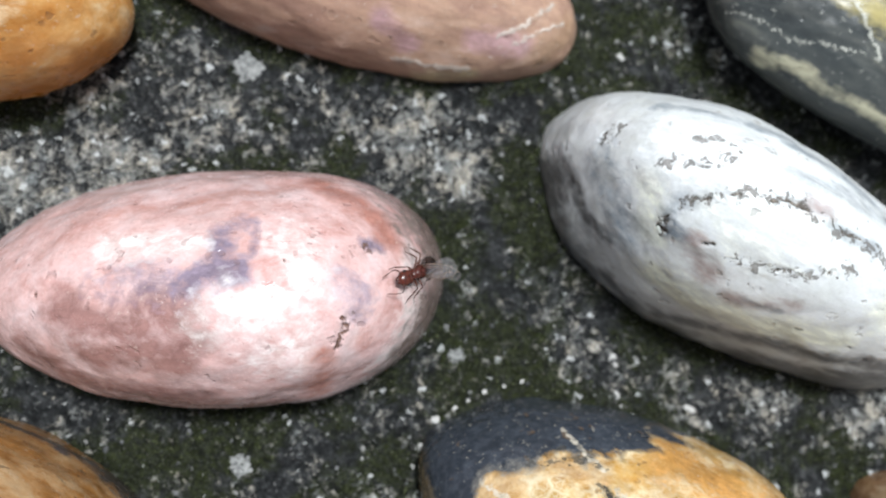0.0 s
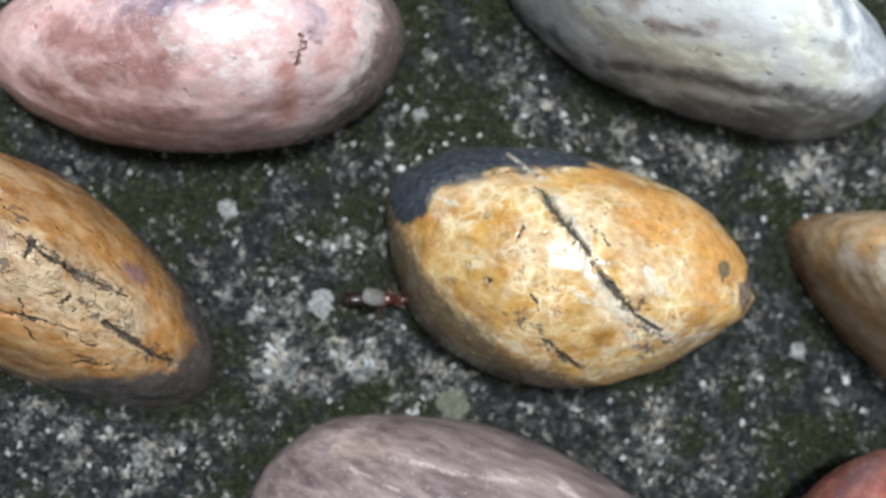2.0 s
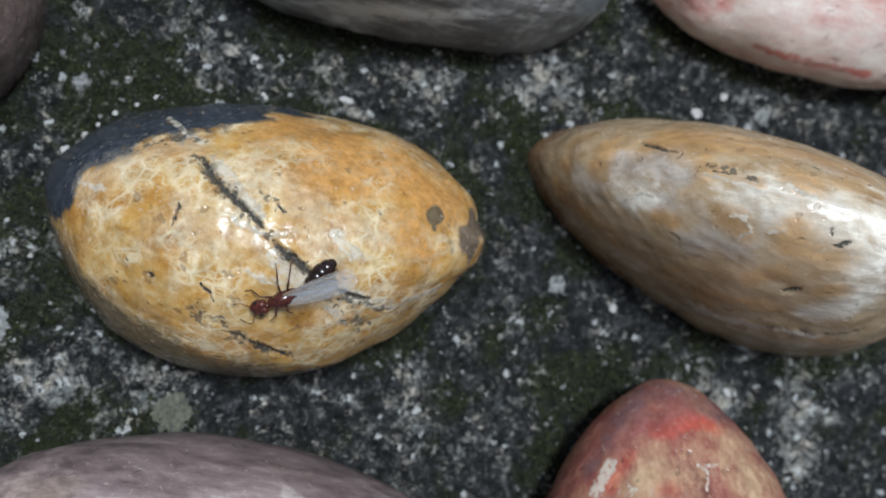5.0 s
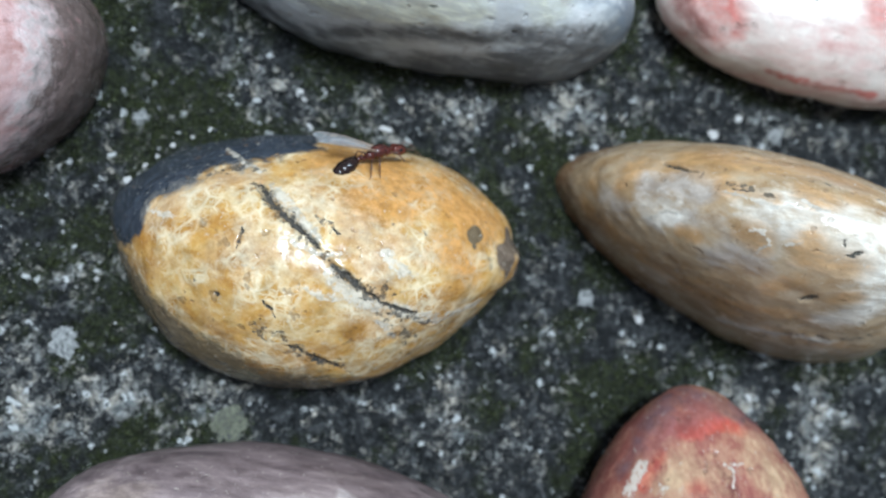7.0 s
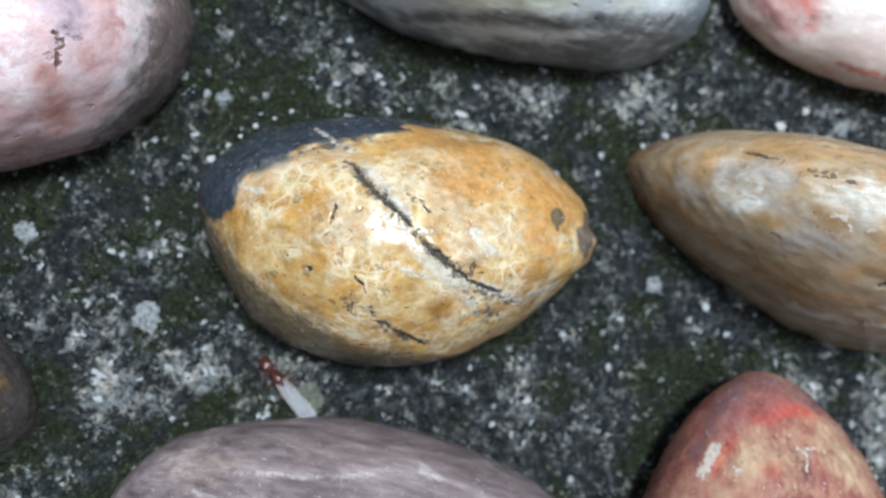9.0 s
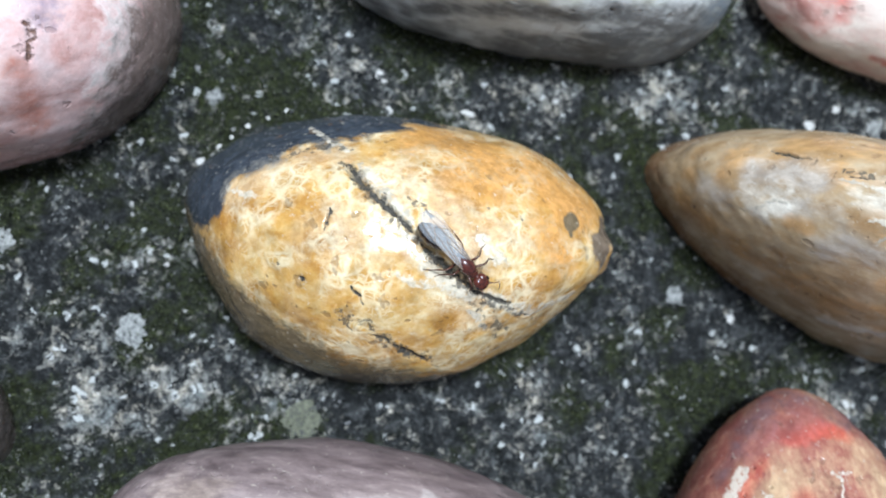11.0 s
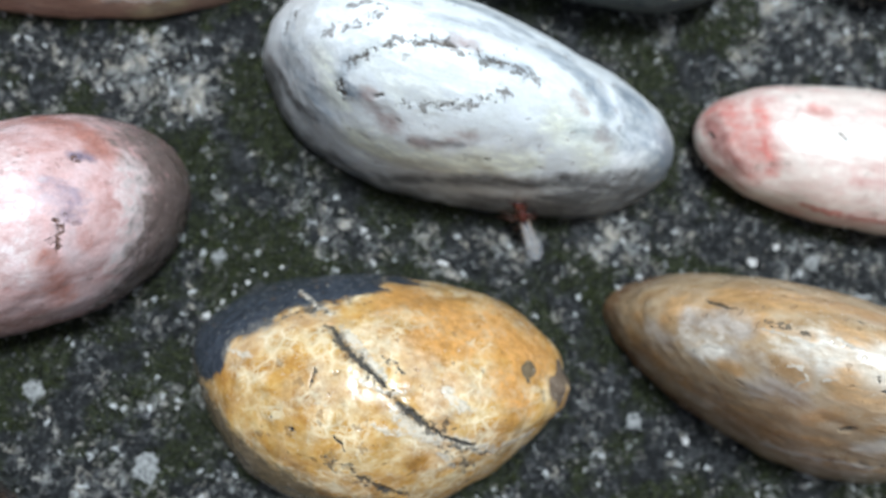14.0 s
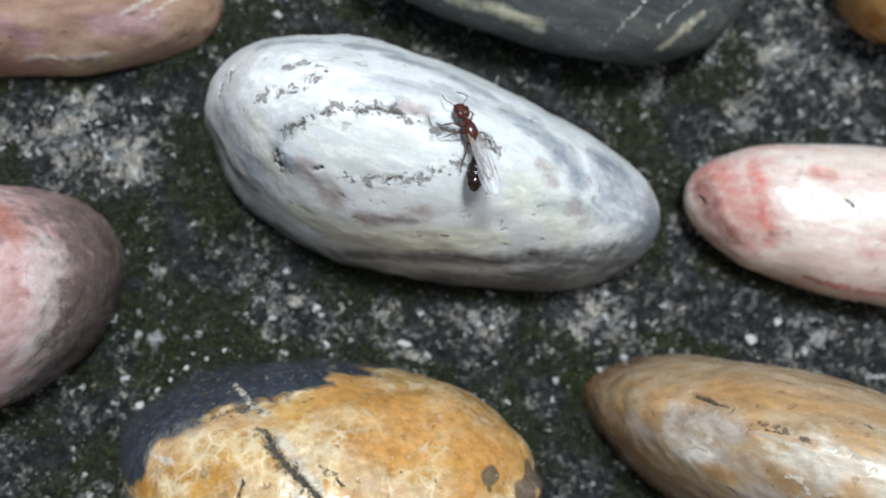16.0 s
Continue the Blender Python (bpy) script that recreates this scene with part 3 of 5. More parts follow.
def build_pebbles():
    ochre = pebble_material("ochre_stone", [(0.30, (0.26, 0.115, 0.024)), (0.42, (0.40, 0.20, 0.042)), (0.52, (0.50, 0.285, 0.075)), (0.62, (0.56, 0.38, 0.145)), (0.76, (0.65, 0.52, 0.30))],
                            (1.0, 1.2, 1.2), (0.036, 0.043, 0.055), (0.13, 0.095, 0.052), (0.74, 0.66, 0.52), patch_d=(0.14, 0.105, 0.075), patch_e=(0.46, 0.23, 0.06), vein=(0.64, 0.58, 0.47), scale=170, warp=0.5, firm={"patch_a": 1.0, "patch_b": 0.95, "patch_c": 0.2, "patch_d": 0.92, "patch_e": 0.75},
                            mottle=(0.77, 0.66, 0.44), mottle_amount=0.16, network=600, fleck=(0.16, 0.10, 0.05), crack=(0.036, 0.032, 0.026), gloss=0.31, cloudy=0.4)
    pebble("pebble", "yellow ochre pebble with a dark crack and slate-grey edge",
           "ochre", ochre,
           cracks=[(1.05, 0.4, [(-0.12, 0.58), (-0.05, 0.47), (0.04, 0.36), (0.12, 0.27)]), (0.55, 0.3, [(0.11, 0.28), (0.19, 0.16)]), (0.55, 0.3, [(0.23, 0.08), (0.28, 0.00), (0.33, -0.07)]), (0.95, 0.4, [(0.30, -0.01), (0.36, -0.11), (0.45, -0.24)]), (0.45, 0.25, [(0.44, -0.23), (0.52, -0.30), (0.60, -0.37), (0.67, -0.49)]), (0.45, 0.2, [(0.03, -0.52), (0.10, -0.56), (0.18, -0.66), (0.29, -0.80)]), (0.5, 0.2, [(0.14, -0.64), (0.25, -0.74)]), (0.3, 0.12, [(-0.04, -0.21), (0.00, -0.26), (0.01, -0.32)]), (0.35, 0.12, [(-0.01, -0.44), (0.01, -0.48)]), (0.35, 0.12, [(-0.15, 0.27), (-0.15, 0.19), (-0.17, 0.08)]), (0.3, 0.1, [(0.15, 0.39), (0.21, 0.34), (0.26, 0.26)]), (0.35, 0.1, [(0.56, 0.07), (0.59, 0.10)]), (0.3, 0.1, [(0.60, 0.28), (0.62, 0.24)]), (0.45, 0.15, [(0.48, 0.33)]), (0.3, 0.1, [(0.21, 0.55)]), (0.35, 0.12, [(-0.36, -0.12), (-0.34, -0.13)]), (0.3, 0.1, [(0.42, -0.51), (0.46, -0.55)])],
           pits=[(0.32, 0.3, (-0.24, -0.20))],
           # the first entry is no vein: a highlight painted as a pale spot
           veins=[(1.5, [(0.46, 0.11), (0.54, -0.04)]), (0.8, [(-0.35, 0.78), (-0.23, 0.71), (-0.13, 0.65)]), (1.4, [(-0.06, 0.55), (0.05, 0.42), (0.17, 0.23)]), (2.2, [(0.26, -0.02), (0.34, -0.16), (0.44, -0.28)]), (1.7, [(0.50, -0.29), (0.60, -0.38), (0.68, -0.46)]), (1.2, [(0.68, -0.46), (0.76, -0.43), (0.86, -0.38)]), (0.8, [(0.15, -0.12), (0.22, -0.17), (0.28, -0.18)]), (0.8, [(0.44, -0.38), (0.50, -0.54)]), (0.7, [(-0.62, 0.24), (-0.48, 0.25)]), (0.6, [(0.07, 0.20), (0.21, 0.12), (0.27, 0.12)])],
           marks={"patch_e": [(7.5, [(0.18, 0.83), (0.37, 0.74), (0.61, 0.59), (0.89, 0.28)]), (5.0, [(0.74, 0.10), (0.81, -0.07)]), (4.0, [(0.32, 0.53), (0.52, 0.43)])],
                  "patch_b": [(1.3, [(0.83, 0.20), (0.83, 0.17)]), (0.6, [(0.83, 0.10)])],
                  "patch_c": [(3.6, [(-0.58, 0.22), (-0.46, 0.42), (-0.30, 0.58), (-0.18, 0.62)]), (7.0, [(-0.07, 0.16), (0.08, 0.15)]), (5.0, [(0.06, 0.54), (0.27, 0.36), (0.37, 0.21)]), (5.0, [(0.41, 0.06), (0.52, 0.10)]), (3.5, [(0.33, -0.18), (0.50, -0.43)])]},
           # patch_b: brown lower-left rim, a stain plus the flank's shade painted as colour
           edges={"patch_b": (1, -1, 0.22, [(-1.0, 0.11), (-0.83, -0.13), (-0.66, -0.33), (-0.5, -0.505), (-0.36, -0.62), (-0.13, -0.76), (0.1, -0.875), (0.3, -0.965), (0.6, -1.1), (1.0, -1.3)], 0.35),
                  "patch_a": (1, 1, 0.11, [(-1.0, -0.20), (-0.79, -0.01), (-0.65, 0.15), (-0.59, 0.34), (-0.49, 0.48), (-0.43, 0.56), (-0.39, 0.63), (-0.32, 0.70), (-0.21, 0.74), (-0.13, 0.78), (-0.03, 0.86), (0.04, 0.94), (0.2, 0.99), (1.0, 1.2)]),
                  "patch_d": (0, 1, 0.03, [(1.0, -0.9), (0.99, -0.45), (0.955, -0.30), (0.95, -0.1), (0.985, 0.05), (1.0, 0.2)])},
           flakes=[(2.2, [(-0.07, -0.39), (0.06, -0.53), (0.12, -0.61), (0.24, -0.73)]), (1.6, [(-0.14, 0.56), (0.03, 0.37), (0.23, 0.07), (0.37, -0.14), (0.52, -0.31), (0.65, -0.46)]),
                   (1.2, [(0.15, 0.39), (0.26, 0.26)]), (3.0, [(-0.44, 0.53), (-0.31, 0.66), (-0.19, 0.69)]), (2.5, [(0.43, -0.15), (0.52, -0.43), (0.56, -0.62)])],
           seed=1)

    chalk = pebble_material("chalk_stone", [(0.28, (0.46, 0.46, 0.45)), (0.38, (0.64, 0.65, 0.63)), (0.47, (0.70, 0.72, 0.72)), (0.62, (0.77, 0.79, 0.80)), (0.78, (0.72, 0.72, 0.65))],
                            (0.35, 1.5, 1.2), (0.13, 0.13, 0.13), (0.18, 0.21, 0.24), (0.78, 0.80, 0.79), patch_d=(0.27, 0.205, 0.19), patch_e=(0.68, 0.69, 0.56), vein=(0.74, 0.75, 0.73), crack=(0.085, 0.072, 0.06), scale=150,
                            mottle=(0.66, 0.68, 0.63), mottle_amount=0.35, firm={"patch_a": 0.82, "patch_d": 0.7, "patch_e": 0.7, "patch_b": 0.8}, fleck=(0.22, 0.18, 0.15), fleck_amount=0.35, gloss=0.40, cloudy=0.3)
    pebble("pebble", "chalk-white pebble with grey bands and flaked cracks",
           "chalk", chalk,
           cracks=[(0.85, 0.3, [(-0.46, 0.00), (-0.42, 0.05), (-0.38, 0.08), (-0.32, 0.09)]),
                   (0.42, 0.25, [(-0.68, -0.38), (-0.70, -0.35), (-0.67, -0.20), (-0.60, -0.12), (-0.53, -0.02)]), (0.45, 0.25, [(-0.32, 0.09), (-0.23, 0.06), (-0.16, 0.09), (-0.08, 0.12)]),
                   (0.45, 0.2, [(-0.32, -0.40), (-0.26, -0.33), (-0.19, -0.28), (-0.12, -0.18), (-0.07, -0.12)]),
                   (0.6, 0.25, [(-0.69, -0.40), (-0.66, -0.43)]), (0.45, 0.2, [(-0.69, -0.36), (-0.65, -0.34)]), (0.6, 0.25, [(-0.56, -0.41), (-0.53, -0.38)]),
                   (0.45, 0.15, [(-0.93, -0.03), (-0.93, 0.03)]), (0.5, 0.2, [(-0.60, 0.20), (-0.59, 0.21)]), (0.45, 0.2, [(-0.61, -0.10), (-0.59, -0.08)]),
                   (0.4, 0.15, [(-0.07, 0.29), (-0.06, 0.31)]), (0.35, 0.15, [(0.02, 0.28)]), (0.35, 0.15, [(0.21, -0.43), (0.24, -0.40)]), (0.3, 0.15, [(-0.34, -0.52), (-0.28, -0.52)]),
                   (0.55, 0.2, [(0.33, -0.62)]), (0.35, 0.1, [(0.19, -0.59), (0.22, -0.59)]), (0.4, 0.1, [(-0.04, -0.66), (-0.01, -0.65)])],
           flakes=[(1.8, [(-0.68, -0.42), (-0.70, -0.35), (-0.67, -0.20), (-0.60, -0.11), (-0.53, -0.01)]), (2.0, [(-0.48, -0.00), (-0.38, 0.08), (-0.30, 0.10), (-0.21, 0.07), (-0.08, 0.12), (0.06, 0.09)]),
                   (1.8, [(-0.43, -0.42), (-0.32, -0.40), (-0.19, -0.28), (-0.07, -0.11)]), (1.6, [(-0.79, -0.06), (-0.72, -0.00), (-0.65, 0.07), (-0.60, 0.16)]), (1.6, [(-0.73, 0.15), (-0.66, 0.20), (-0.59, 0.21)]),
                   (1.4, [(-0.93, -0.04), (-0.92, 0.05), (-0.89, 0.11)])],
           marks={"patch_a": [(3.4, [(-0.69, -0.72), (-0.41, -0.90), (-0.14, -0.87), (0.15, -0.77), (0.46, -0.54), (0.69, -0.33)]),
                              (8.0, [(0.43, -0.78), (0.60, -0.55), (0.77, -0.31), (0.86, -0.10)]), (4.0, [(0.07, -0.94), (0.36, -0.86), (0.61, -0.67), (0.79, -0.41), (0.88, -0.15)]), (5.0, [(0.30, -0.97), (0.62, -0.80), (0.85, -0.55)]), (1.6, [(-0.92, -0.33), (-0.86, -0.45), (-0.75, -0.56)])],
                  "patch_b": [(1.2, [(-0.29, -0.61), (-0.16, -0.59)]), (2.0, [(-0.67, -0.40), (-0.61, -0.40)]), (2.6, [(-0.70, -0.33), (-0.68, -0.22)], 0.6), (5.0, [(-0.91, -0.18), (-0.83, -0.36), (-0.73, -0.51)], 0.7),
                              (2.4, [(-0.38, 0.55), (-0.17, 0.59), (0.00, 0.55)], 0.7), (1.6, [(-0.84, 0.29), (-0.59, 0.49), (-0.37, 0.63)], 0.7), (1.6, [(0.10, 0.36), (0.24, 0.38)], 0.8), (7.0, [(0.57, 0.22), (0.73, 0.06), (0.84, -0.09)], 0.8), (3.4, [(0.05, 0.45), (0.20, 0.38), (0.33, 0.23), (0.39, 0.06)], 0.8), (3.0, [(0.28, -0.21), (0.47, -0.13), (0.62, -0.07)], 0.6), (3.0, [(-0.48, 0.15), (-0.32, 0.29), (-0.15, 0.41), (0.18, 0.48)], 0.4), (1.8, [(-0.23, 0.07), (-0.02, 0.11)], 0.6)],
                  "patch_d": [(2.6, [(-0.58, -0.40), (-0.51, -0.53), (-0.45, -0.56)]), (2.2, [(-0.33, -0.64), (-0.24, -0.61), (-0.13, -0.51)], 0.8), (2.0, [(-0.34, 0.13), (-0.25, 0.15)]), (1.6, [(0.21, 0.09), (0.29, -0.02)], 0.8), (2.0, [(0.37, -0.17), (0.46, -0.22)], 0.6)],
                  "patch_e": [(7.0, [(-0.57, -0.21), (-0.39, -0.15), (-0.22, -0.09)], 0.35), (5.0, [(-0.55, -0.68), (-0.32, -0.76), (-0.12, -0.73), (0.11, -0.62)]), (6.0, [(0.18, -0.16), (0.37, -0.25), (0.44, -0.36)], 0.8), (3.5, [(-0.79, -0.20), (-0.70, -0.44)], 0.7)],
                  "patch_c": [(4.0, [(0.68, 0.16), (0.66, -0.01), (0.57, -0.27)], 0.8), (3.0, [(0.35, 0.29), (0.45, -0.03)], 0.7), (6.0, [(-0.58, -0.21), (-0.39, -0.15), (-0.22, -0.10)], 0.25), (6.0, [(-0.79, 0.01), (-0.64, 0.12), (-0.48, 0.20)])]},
           # dark lower rim, widest at the right: the underside's shade put into the colour
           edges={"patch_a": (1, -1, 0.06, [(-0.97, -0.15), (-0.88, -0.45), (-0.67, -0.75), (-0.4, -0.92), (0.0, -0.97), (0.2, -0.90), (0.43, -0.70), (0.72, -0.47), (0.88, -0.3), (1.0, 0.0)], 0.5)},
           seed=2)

    pink = pebble_material("pink_stone", [(0.24, (0.33, 0.165, 0.145)), (0.36, (0.55, 0.305, 0.275)), (0.47, (0.68, 0.445, 0.42)), (0.60, (0.75, 0.56, 0.55)), (0.76, (0.80, 0.68, 0.67))],
                           (0.85, 1.1, 1.1), (0.20, 0.155, 0.20), (0.37, 0.17, 0.135), (0.80, 0.71, 0.68), patch_d=(0.17, 0.125, 0.11), patch_e=(0.25, 0.13, 0.115), vein=(0.66, 0.52, 0.46), crack=(0.11, 0.06, 0.045), scale=130,
                           mottle=(0.46, 0.29, 0.26), mottle_amount=0.30, firm={"patch_a": 0.85, "patch_c": 0.55, "patch_e": 0.82, "patch_d": 0.96, "patch_b": 0.88}, fleck=(0.22, 0.13, 0.12), fleck_amount=0.35, gloss=0.33, cloudy=0.28)
    pebble("pebble", "pink and salmon pebble with a violet stain",
           "pink", pink,
           cracks=[(0.5, 0.25, [(0.67, -0.02), (0.68, -0.08), (0.65, -0.15), (0.64, -0.23)]), (0.4, 0.2, [(0.63, -0.12), (0.62, -0.19)]),
                   (0.35, 0.15, [(0.60, 0.43)]), (0.4, 0.15, [(-0.47, 0.17)]), (0.3, 0.1, [(0.46, 0.37)]), (0.25, 0.1, [(0.44, 0.15)]), (0.4, 0.15, [(0.73, 0.37), (0.75, 0.43)])],
           flakes=[(1.6, [(0.69, 0.00), (0.65, -0.17), (0.63, -0.25)]), (1.5, [(0.73, 0.36), (0.79, 0.35)])],
           marks={"patch_a": [(4.5, [(-0.17, 0.28), (-0.03, 0.33), (0.10, 0.30)], 0.6), (3.2, [(0.11, 0.27), (0.21, 0.35), (0.30, 0.32)]), (2.2, [(0.24, 0.39), (0.22, 0.58), (0.31, 0.65)], 0.7), (0.9, [(0.21, 0.62), (0.33, 0.66), (0.35, 0.47), (0.31, 0.29), (0.23, 0.19)], 0.6),
                              (1.6, [(0.79, 0.35), (0.74, 0.39)]), (3.5, [(0.66, 0.21), (0.73, 0.12), (0.70, 0.03)], 0.55)],
                  "patch_b": [(3.4, [(0.51, 0.81), (0.65, 0.66), (0.79, 0.48), (0.82, 0.36)]), (3.0, [(0.60, -0.27), (0.58, -0.42), (0.53, -0.65)], 0.8), (5.0, [(-0.88, 0.11), (-0.93, -0.1), (-0.88, -0.3)], 0.8),
                              (2.5, [(-0.38, 0.68), (-0.08, 0.79), (0.21, 0.83), (0.43, 0.82)], 0.55), (4.0, [(-0.77, 0.30), (-0.80, 0.04), (-0.74, -0.14)], 0.5)],
                  "patch_c": [(6.5, [(0.25, -0.00), (0.40, -0.04), (0.48, -0.25)], 0.55), (6.0, [(0.92, 0.15), (0.90, -0.17), (0.82, -0.45), (0.68, -0.70)]), (3.5, [(-0.19, 0.49), (-0.05, 0.51), (0.09, 0.52)], 0.8), (5.0, [(0.48, 0.49), (0.54, 0.24)], 0.6)],
                  "patch_e": [(5.0, [(-0.36, 0.06), (-0.15, -0.05), (0.01, 0.10), (0.12, 0.03)], 1.0), (5.0, [(-0.24, -0.28), (-0.03, -0.15), (0.04, -0.26), (0.15, -0.12)], 1.0), (2.0, [(0.02, -0.26), (0.06, -0.26)]), (5.0, [(-0.55, -0.29), (-0.28, -0.59), (0.09, -0.66)], 0.85)]},
           # dark right end: grey-brown stain and the steep end's shade, both in the colour
           edges={"patch_d": (0, 1, 0.15, [(0.54, -0.85), (0.68, -0.7), (0.85, -0.45), (0.945, -0.21), (0.975, 0.07), (0.95, 0.33), (0.86, 0.56), (0.70, 0.78)], 0.15)},
           seed=3)

    tan = pebble_material("tan_stone", [(0.28, (0.30, 0.175, 0.075)), (0.41, (0.40, 0.26, 0.13)), (0.50, (0.47, 0.335, 0.19)), (0.60, (0.53, 0.405, 0.255)), (0.76, (0.62, 0.52, 0.38))],
                          (0.40, 1.25, 1.1), (0.40, 0.345, 0.29), (0.41, 0.245, 0.105), (0.74, 0.69, 0.60), patch_d=(0.17, 0.088, 0.04), patch_e=(0.42, 0.245, 0.095), vein=(0.68, 0.62, 0.52), scale=125, warp=1.6,
                          mottle=(0.62, 0.52, 0.38), mottle_amount=0.35, firm={"patch_c": 0.75, "patch_a": 0.8, "patch_b": 0.75, "patch_e": 0.7, "patch_d": 0.8}, fleck=(0.15, 0.09, 0.05), fleck_amount=0.3, gloss=0.32, cloudy=0.35)
    pebble("pebble", "long tan and cream pebble with fine streaks",
           "tan", tan,
           cracks=[(0.5, 0.3, [(-0.49, 0.22), (-0.41, 0.18), (-0.34, 0.16)]), (0.45, 0.25, [(-0.22, 0.07), (-0.16, 0.07), (-0.06, 0.09)]), (0.5, 0.25, [(0.10, 0.36), (0.13, 0.33)]), (0.5, 0.2, [(0.30, 0.35), (0.32, 0.33)]), (0.55, 0.25, [(0.26, -0.21), (0.30, -0.15)]), (0.6, 0.25, [(0.21, -0.60), (0.25, -0.54)]), (0.25, 0.1, [(0.22, -0.11), (0.23, -0.14)]), (0.2, 0.1, [(-0.14, -0.35)]), (0.25, 0.1, [(-0.04, -0.53), (-0.03, -0.51)]), (0.3, 0.2, [(0.24, -0.83), (0.33, -0.78), (0.43, -0.72)]), (0.3, 0.15, [(0.56, -0.57), (0.60, -0.52)]), (0.2, 0.1, [(-0.70, -0.37), (-0.69, -0.40)])],
           veins=[(0.9, [(0.00, -0.92), (0.11, -0.89), (0.21, -0.85), (0.45, -0.73)]), (0.6, [(-0.47, -0.33), (-0.43, -0.25), (-0.38, -0.26)]), (0.5, [(-0.11, -0.24), (-0.06, -0.22), (-0.02, -0.30), (-0.05, -0.39)]), (0.5, [(0.03, -0.27), (0.07, -0.23)]), (0.5, [(-0.25, 0.02), (-0.14, 0.02), (-0.04, -0.01)]), (0.6, [(0.03, 0.10), (0.10, 0.06), (0.23, 0.06)])],
           flakes=[(0.7, [(-0.25, 0.10), (-0.05, 0.09)]), (1.2, [(0.19, -0.89), (0.40, -0.76), (0.59, -0.58)])],
           marks={"patch_a": [(3.4, [(-0.52, -0.08), (-0.42, -0.00), (-0.32, -0.03)]), (3.0, [(-0.66, -0.23), (-0.61, -0.30)], 0.8), (4.2, [(-0.17, -0.50), (-0.11, -0.44), (-0.05, -0.48)], 0.9), (3.0, [(-0.37, -0.29), (-0.21, -0.23)], 0.6), (2.6, [(0.04, -0.15), (0.10, -0.19)], 0.7)],
                  "patch_b": [(2.6, [(-0.62, 0.05), (-0.62, -0.09)]), (1.6, [(-0.76, -0.12), (-0.74, -0.17)]), (3.0, [(-0.10, -0.27), (-0.06, -0.29)]), (2.2, [(0.08, -0.26), (0.13, -0.33)]), (4.0, [(0.13, -0.24), (0.19, -0.30), (0.27, -0.29)]), (2.8, [(0.04, 0.22), (0.12, 0.18)]), (2.0, [(0.20, 0.27), (0.26, 0.27)]), (2.4, [(0.32, -0.49), (0.36, -0.44)], 0.9), (1.6, [(-0.34, -0.40), (-0.28, -0.39)]), (2.2, [(0.07, -0.60), (0.16, -0.48)], 0.8), (1.8, [(-0.26, -0.74), (-0.16, -0.71)], 0.9), (1.6, [(-0.35, -0.61), (-0.25, -0.63)], 0.9), (2.4, [(-0.03, -0.81), (0.11, -0.75), (0.26, -0.69)], 0.8), (1.4, [(-0.26, 0.08), (-0.15, 0.05), (-0.06, 0.06)], 0.7)],
                  "patch_c": [(6.0, [(-0.07, -0.07), (0.12, -0.03), (0.30, -0.00)], 0.8), (8.0, [(0.26, -0.11), (0.36, -0.09), (0.42, -0.24)], 0.85), (4.0, [(-0.46, -0.30), (-0.43, -0.26)], 0.7), (4.0, [(0.36, -0.64), (0.44, -0.51), (0.48, -0.37)], 0.8), (2.0, [(0.03, -0.91), (0.21, -0.85), (0.44, -0.73)], 0.7), (2.0, [(-0.02, 0.16), (0.05, -0.06)], 0.6)],
                  "patch_e": [(4.5, [(-0.42, 0.30), (-0.20, 0.39), (0.03, 0.47), (0.26, 0.46)]), (3.5, [(-0.59, 0.12), (-0.43, 0.10), (-0.25, 0.05)], 0.8), (4.0, [(-0.72, -0.39), (-0.57, -0.57), (-0.39, -0.71)]), (4.0, [(-0.23, -0.80), (-0.02, -0.83)], 0.9), (3.0, [(0.21, -0.84), (0.48, -0.73)], 0.8)]},
           edges={"patch_d": (0, -1, 0.09, [(-0.70, 0.47), (-0.82, 0.27), (-0.87, 0.03), (-0.85, -0.18), (-0.78, -0.41), (-0.66, -0.60), (-0.50, -0.76), (-0.28, -0.90), (-0.08, -1.0)], 0.4)},
           seed=4)

    rose = pebble_material("rose_stone", [(0.28, (0.46, 0.22, 0.19)), (0.40, (0.66, 0.46, 0.41)), (0.50, (0.71, 0.60, 0.53)), (0.65, (0.75, 0.68, 0.60)), (0.8, (0.73, 0.61, 0.53))],
                           (0.4, 1.3, 1.2), (0.44, 0.135, 0.11), (0.22, 0.10, 0.085), (0.76, 0.70, 0.62), scale=120, mottle=(0.66, 0.46, 0.40), mottle_amount=0.3, firm={"patch_a": 0.78, "patch_c": 0.6}, fleck_amount=0.2, gloss=0.32, cloudy=0.25)
    pebble("pebble", "cream-white pebble with rose-red blotches",
           "rose", rose,
           cracks=[(0.3, 0.1, [(-0.44, 0.02), (-0.40, -0.08)]), (0.6, 0.3, [(-0.97, -0.10), (-0.95, -0.16)])],
           marks={"patch_a": [(7.0, [(-0.92, 0.20), (-0.88, -0.05), (-0.82, -0.35)], 0.75), (2.5, [(-0.80, 0.30), (-0.76, -0.1), (-0.70, -0.5)], 0.8), (5.0, [(-0.15, -0.02), (-0.02, -0.22), (0.07, -0.55)], 0.8), (1.2, [(-0.50, -0.84), (-0.26, -0.93), (0.0, -0.96)]), (1.8, [(-0.55, 0.28), (-0.50, 0.26)])],
                  "patch_b": [(2.6, [(-0.97, 0.0), (-0.93, -0.25), (-0.85, -0.45)])],
                  "patch_c": [(6.0, [(-0.60, -0.10), (-0.40, -0.05), (-0.30, -0.1)]), (5.0, [(0.3, 0.1), (0.6, 0.0)])]},
           seed=5)

